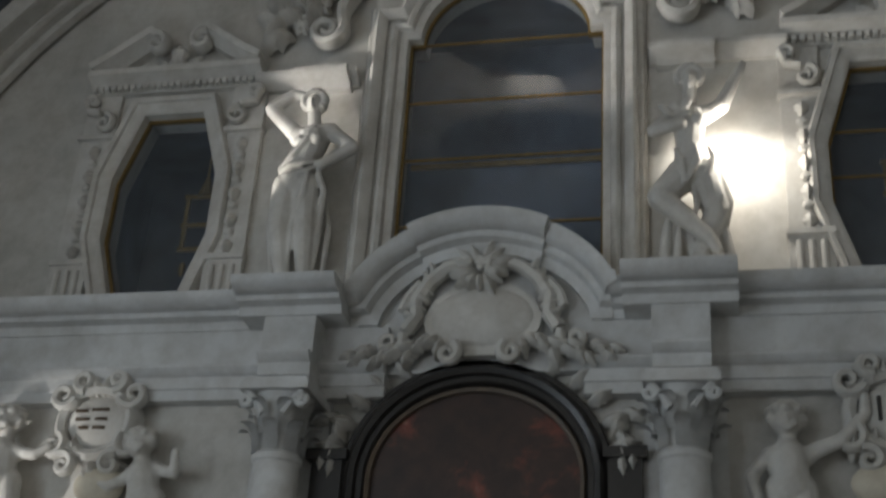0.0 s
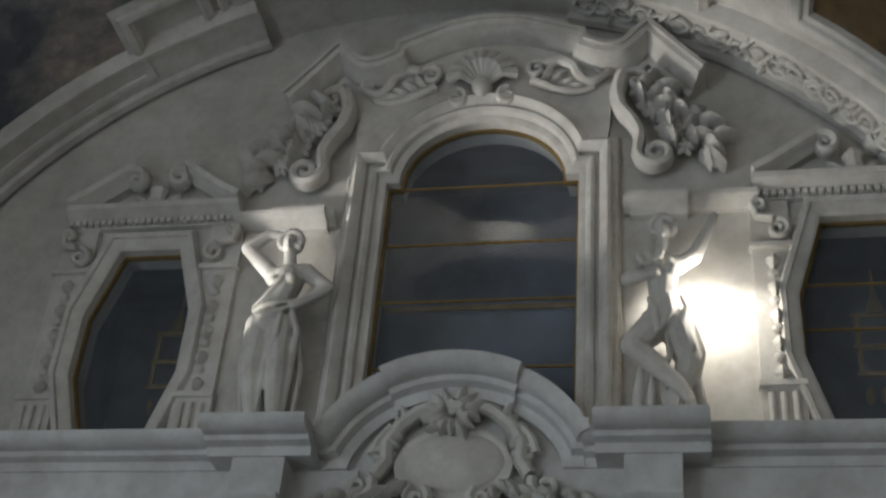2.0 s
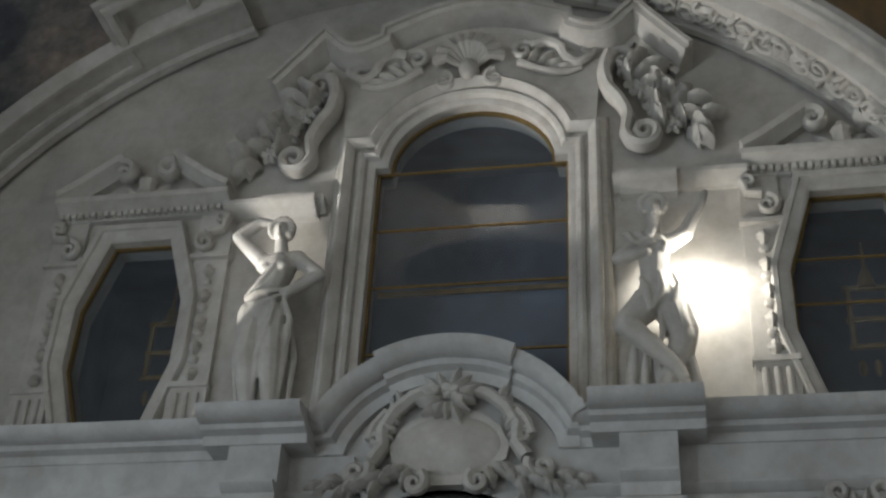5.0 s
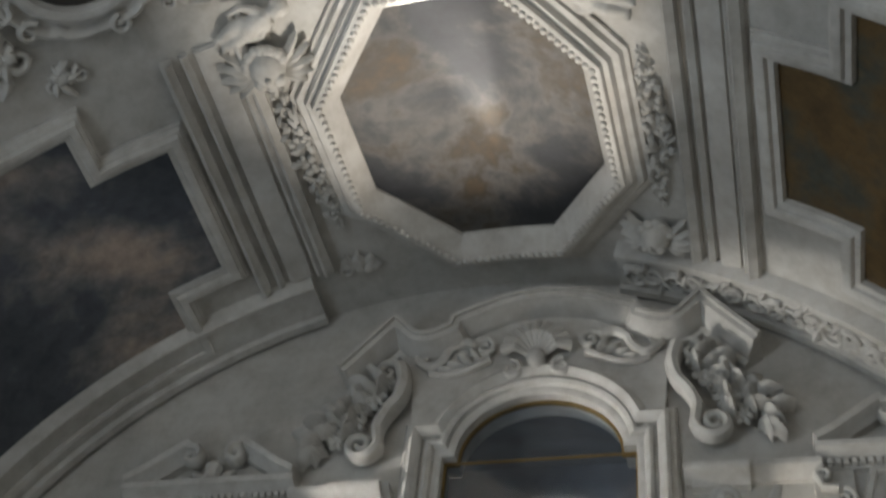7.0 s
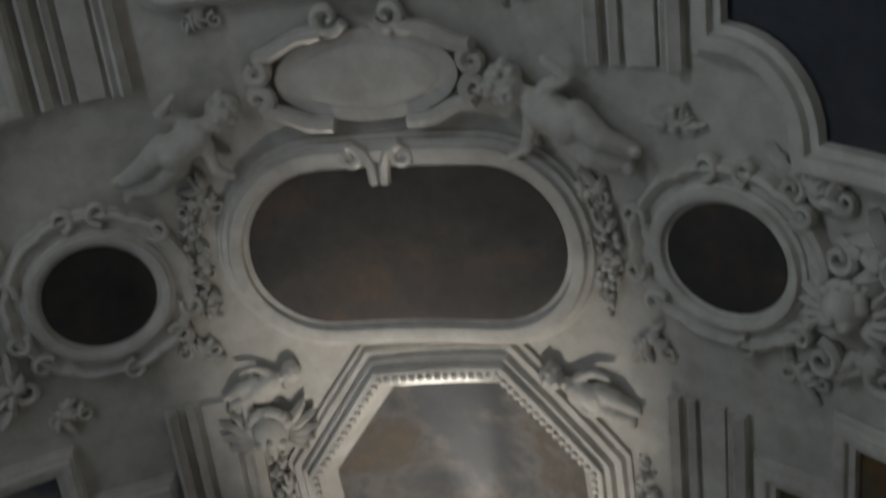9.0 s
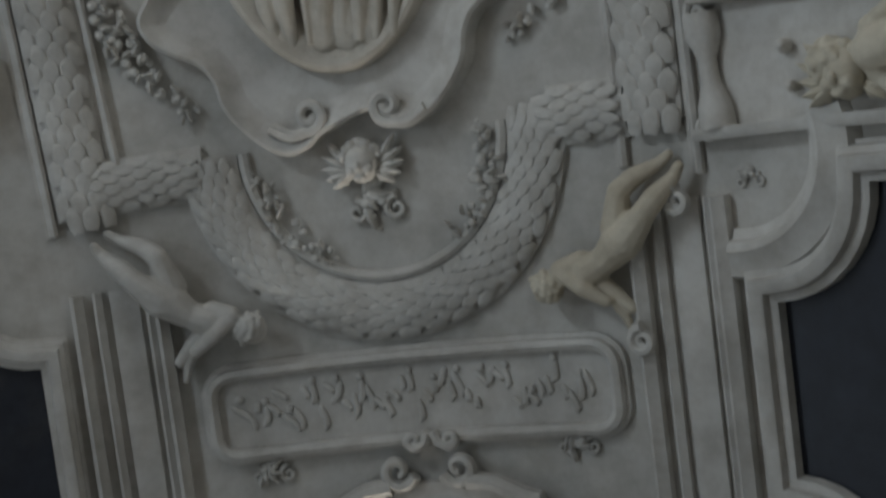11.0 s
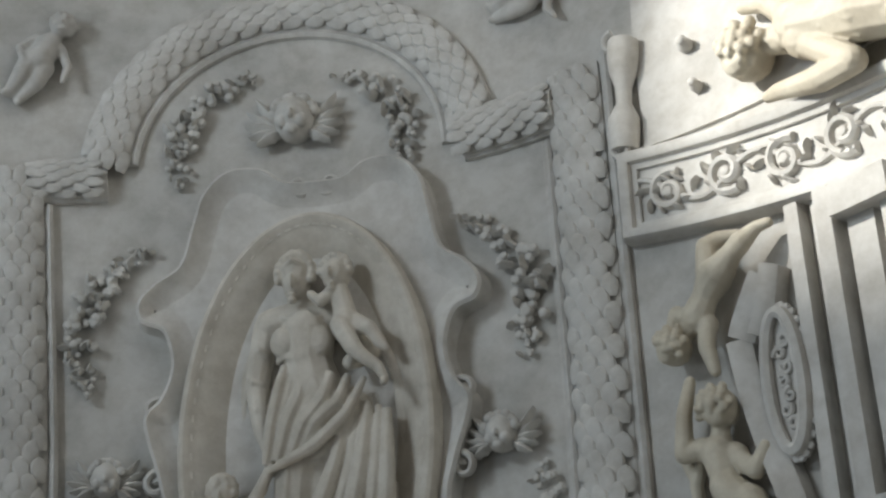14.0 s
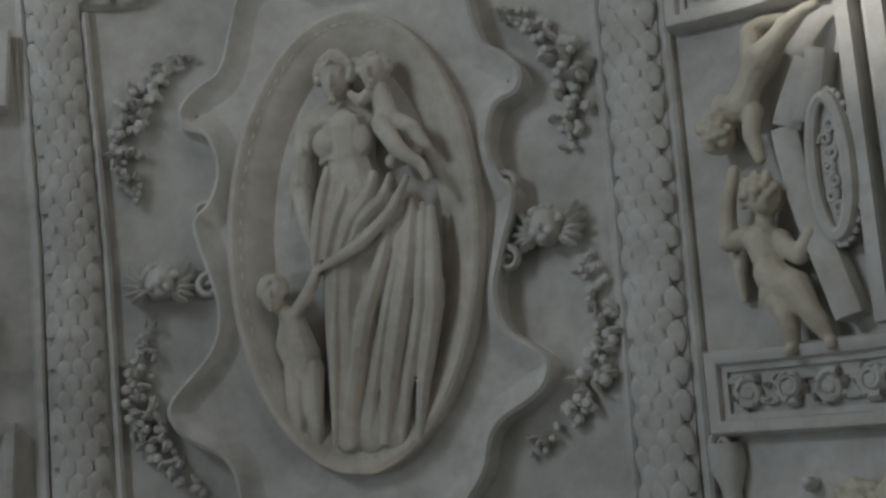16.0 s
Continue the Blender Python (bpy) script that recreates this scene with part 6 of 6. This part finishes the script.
for path, w in (([(3.44, 1.28), (3.34, 1.62), (3.24, 1.95), (3.17, 2.3), (3.14, 2.54)], 0.075), ([(3.16, 2.54), (3.24, 2.70), (3.38, 2.92)], 0.085), ([(3.28, 2.54), (3.38, 2.76), (3.44, 2.98)], 0.05)):
    bm = bmesh.new()
    sweep(bm, VAULT, smooth(path, 4), [(-w, 0), (-w, 0.13), (-0.5 * w, 0.16), (0.4 * w, 0.19), (w, 0.2), (w, 0)])
    part("strip", bm, STUCCO, scroll_ob)
putto(VAULT, -3.45, 1.0, 1.1, -12, STUCCO, "bluish white stucco putto standing on the ledge", REACH, True)
# lying on the bright field
bones = bone((3.66, 4.48, 0.22, 0.075), (3.84, 4.44, 0.2, 0.09)) + bone((3.92, 4.58, 0.2, 0.11), (4.02, 4.34, 0.22, 0.12)) + bone((4.0, 4.46, 0.2, 0.16), (4.26, 4.38, 0.19, 0.15), (4.54, 4.30, 0.2, 0.18), (4.8, 4.2, 0.18, 0.17))
bones += bone((4.04, 4.30, 0.24, 0.085), (4.40, 3.98, 0.26, 0.075), (4.1, 4.0, 0.24, 0.075), (3.72, 4.10, 0.18, 0.05), (3.62, 4.11, 0.16, 0.036)) + bone((3.9, 4.6, 0.18, 0.085), (3.74, 4.78, 0.2, 0.07), (3.52, 4.86, 0.16, 0.045))
bones += bone((4.8, 4.16, 0.2, 0.14), (5.12, 4.0, 0.26, 0.1), (5.4, 3.86, 0.16, 0.055)) + bone((4.84, 4.3, 0.17, 0.14), (5.14, 4.3, 0.2, 0.1), (5.42, 4.2, 0.14, 0.055))
child(bones, (3.54, 4.46, 0.2, -0.4, -0.85), "ivory stucco putto leaning on the frieze, brightly lit", r=0.17)
putto(VAULT, 4.35, 0.30, 1.15, 96, IVORY, "ivory stucco putto lying on the plain field", DOWN, True, legs=BENT)
# beside the cartouche and the relief panel
for k, mat, lab, (sa, sb) in ((1, IVORY, "ivory stucco nude figure reclining against the garland", (0.0, 0.0)), (-1, STUCCO, "worn white stucco nude figure reclining against the garland", (-0.07, -0.08))):
    joints = [bone((1.24, -1.02, 0.16, 0.05), (1.36, -0.98, 0.16, 0.07)), bone((1.42, -0.98, 0.17, 0.10), (1.56, -0.92, 0.17, 0.085), (1.70, -0.80, 0.18, 0.12)),
              bone((1.76, -0.78, 0.21, 0.11), (1.95, -0.60, 0.25, 0.07), (2.02, -0.52, 0.22, 0.07), (2.15, -0.39, 0.15, 0.038), (2.19, -0.33, 0.16, 0.032)), bone((1.68, -0.70, 0.15, 0.10), (1.74, -0.46, 0.20, 0.066), (1.84, -0.38, 0.15, 0.06), (2.02, -0.30, 0.08, 0.034), (2.09, -0.25, 0.08, 0.028)),
              bone((1.40, -0.90, 0.18, 0.06), (1.24, -0.95, 0.24, 0.055), (1.40, -1.08, 0.25, 0.05), (1.56, -1.19, 0.20, 0.036)), bone((1.48, -1.04, 0.14, 0.055), (1.60, -1.16, 0.12, 0.05), (1.70, -1.26, 0.1, 0.035))]
    bones = [(k * (a - 0.0) + sa, b + sb, h, r, k * c + sa, d + sb, g, q) for j in joints for a, b, h, r, c, d, g, q in j]
    child(bones, (k * 1.12 + sa, -1.07 + sb, 0.17, -0.5 * k, -0.6), lab, mat, r=0.105, folds=[tuple((k * a + sa, b + sb, h) for a, b, h in ((1.56, -1.16, 0.16), (1.64, -1.3, 0.1), (1.68, -1.42, 0.08))) + (0.04,)])
putto(VAULT, 2.05, -3.45, 1.25, 60, STUCCO, "white stucco putto leaning on the cartouche", REACH, True)
putto(VAULT, -2.05, -3.5, 1.15, -60, STUCCO, "worn white stucco putto leaning on the cartouche", REACH, False)
putto(VAULT, 1.95, -5.65, 0.85, 70, STUCCO, "white stucco putto beside the octagon frame", DOWN, False)
putto(VAULT, -1.62, -5.55, 0.7, -70, STUCCO, "white stucco putto beside the octagon frame", DOWN, True)
putto(VAULT, -2.75, 5.2, 0.9, -25, STUCCO, "bluish white stucco putto beside the arched garland", DOWN, False)
putto(VAULT, 1.3, 5.75, 0.8, -80, STUCCO, "white stucco putto above the arched garland", REACH, False)


def cherub_head(a, b, r, label, mat=STUCCO, seed=0):
    bm = bmesh.new()
    ball(bm, VAULT, a, b, 0.12, r * 0.72, r * 0.85, r * 0.8, seg=12)
    rr = random.Random(seed)
    for i in range(11):
        g = radians(20 + i * 14 + rr.uniform(-5, 5))
        ball(bm, VAULT, a + r * 0.75 * math.cos(g), b + r * 0.8 * math.sin(g), 0.12 + rr.uniform(0, 0.05), r * 0.22)
    ball(bm, VAULT, a, b - r * 0.12, 0.12 + r * 0.78, r * 0.14, r * 0.2, r * 0.18)
    for e in (1, -1):
        ball(bm, VAULT, a + e * r * 0.34, b - r * 0.3, 0.12 + r * 0.5, r * 0.27)
        for j in range(5):
            g = radians(90 - e * (38 + 21 * j))
            leaf(bm, VAULT, a + e * 0.4 * r, b - 0.35 * r, 0.05 + 0.012 * j, r * (1.75 - 0.16 * j), r * 0.55, g, 0.05, 2)
    ball(bm, VAULT, a, b - r * 0.55, 0.12 + r * 0.45, r * 0.3, r * 0.2, r * 0.25)
    return solo("statue", bm, mat, label, "statue", "cherub heads", sharp=60)


cherub_head(1.24, 2.26, 0.17, "white stucco cherub head with spread wings beside the niche", seed=1)
cherub_head(-1.78, 2.1, 0.16, "worn stucco cherub head with spread wings beside the niche", seed=2)
cherub_head(-0.42, 5.05, 0.24, "white stucco cherub head with wings above the niche", seed=3)
cherub_head(-0.2, -0.05, 0.18, "worn stucco cherub head with wings below the niche", seed=4)
cherub_head(3.42, 0.12, 0.2, "ivory stucco cherub head on the plain field", IVORY, seed=5)

cherub_head(-1.3, -5.85, 0.24, "white stucco mask with curls beside the octagon", seed=6)
cherub_head(1.9, -8.1, 0.2, "white stucco mask with curls beside the octagon", seed=7)
cherub_head(3.72, -4.2, 0.22, "white stucco mask with curls beside the medallion", seed=8)

# ---- cartouches with putti below the entablature ----
for cx, e, lab in ((-4.9, 1, "white stucco cartouche with masks and scrolls under the entablature"), (1.16, -1, "grey-white stucco shield with dark bars under the entablature")):
    ct = thing("cartouche", lab, "cartouche", "wall cartouches", at=base(WALL, cx, 4.7))
    cb = 4.82
    bm = bmesh.new()
    plate(bm, WALL, ring(cx, cb, 0.30, 0.27, 32), 0, 0.14, 9)
    ball(bm, WALL, cx, cb, 0.12, 0.27, 0.23, 0.08, seg=20)
    sh_ob = part("shield", bm, STUCCO, ct)
    bm = bmesh.new()
    sweep(bm, WALL, clockwise(ring(cx, cb, 0.28, 0.25, 36)), [(-0.02, 0.12), (-0.02, 0.19), (0.03, 0.22), (0.07, 0.17), (0.08, 0.05)], True)
    part("rim", bm, STUCCO, ct)
    for k in (1, -1):
        for a, b, r, st in ((0.3, 0.22, 0.12, 200), (0.32, -0.2, 0.11, 120), (0.14, 0.34, 0.09, 260), (0.2, -0.36, 0.1, 60)):
            bm = bmesh.new()
            volute(bm, WALL, [(cx + k * x, y) for x, y in curl(a, cb + b, r, 0.02, 1.3, st)], 0.045, 0.02, 0.18, 1.6)
            part("scroll", bm, STUCCO, sh_ob)
    if e > 0:
        for i, (x, y, w) in enumerate(((-0.12, 0.08, 0.10), (0.04, 0.09, 0.14), (-0.1, 0.01, 0.12), (0.06, 0.01, 0.1), (-0.08, -0.06, 0.08), (0.05, -0.06, 0.1))):
            bm = bmesh.new()
            box(bm, WALL, cx + x - w / 2, cx + x + w / 2, cb + y - 0.012, cb + y + 0.012, 0.17, 0.212, 9)
            part("bar", bm, OAK, sh_ob, "worn dark bar")
    if e < 0:
        for i in range(4):
            bm = bmesh.new()
            box(bm, WALL, cx - 0.12 + 0.07 * i, cx - 0.09 + 0.07 * i, cb - 0.08, cb + 0.1 - 0.02 * i, 0.17, 0.2, 9)
            part("bar", bm, BLACK, sh_ob, "dark bar")
    bm = bmesh.new()
    ball(bm, WALL, cx + 0.12 * e, 4.3, 0.14, 0.22, 0.15, 0.1, seg=16)
    part("boss", bm, IVORY, ct, "yellowish rounded boss")
    for j in range(12):
        bm = bmesh.new()
        rr = random.Random(60 + j)
        leaf(bm, WALL, cx + rr.uniform(-0.35, 0.35), 4.5 + rr.uniform(-0.1, 0.1), 0.1, 0.2, 0.12, rr.uniform(0, 6.28), 0.07)
        part("leaf", bm, STUCCO, ct)
    for j in range(6):
        bm = bmesh.new()
        leaf(bm, WALL, cx + 0.05 * (j - 2.5), 5.02, 0.12, 0.2, 0.1, radians(90 - 18 * (j - 2.5)), 0.06)
        part("leaf", bm, STUCCO, ct)
putto(WALL, -5.58, 3.86, 1.08, 4, STUCCO, "white stucco putto leaning on the wall cartouche, brightly lit", REACH, False, h=0.1)
putto(WALL, -4.25, 3.75, 1.02, 14, STUCCO, "white stucco putto beside the wall cartouche", REACH, True, h=0.08)
LONG = [(-0.13, 0.64, 0.10, 0.05, -0.24, 0.5, 0.14, 0.045), (-0.24, 0.5, 0.14, 0.045, -0.2, 0.3, 0.18, 0.035), (0.13, 0.66, 0.10, 0.055, 0.34, 0.74, 0.13, 0.048), (0.34, 0.74, 0.13, 0.048, 0.50, 0.92, 0.12, 0.04), (0.50, 0.92, 0.12, 0.04, 0.5, 1.04, 0.12, 0.035)]
putto(WALL, 0.42, 3.80, 1.08, 0, STUCCO, "grey-white stucco putto reaching for the wall shield", LONG, False, h=0.06)
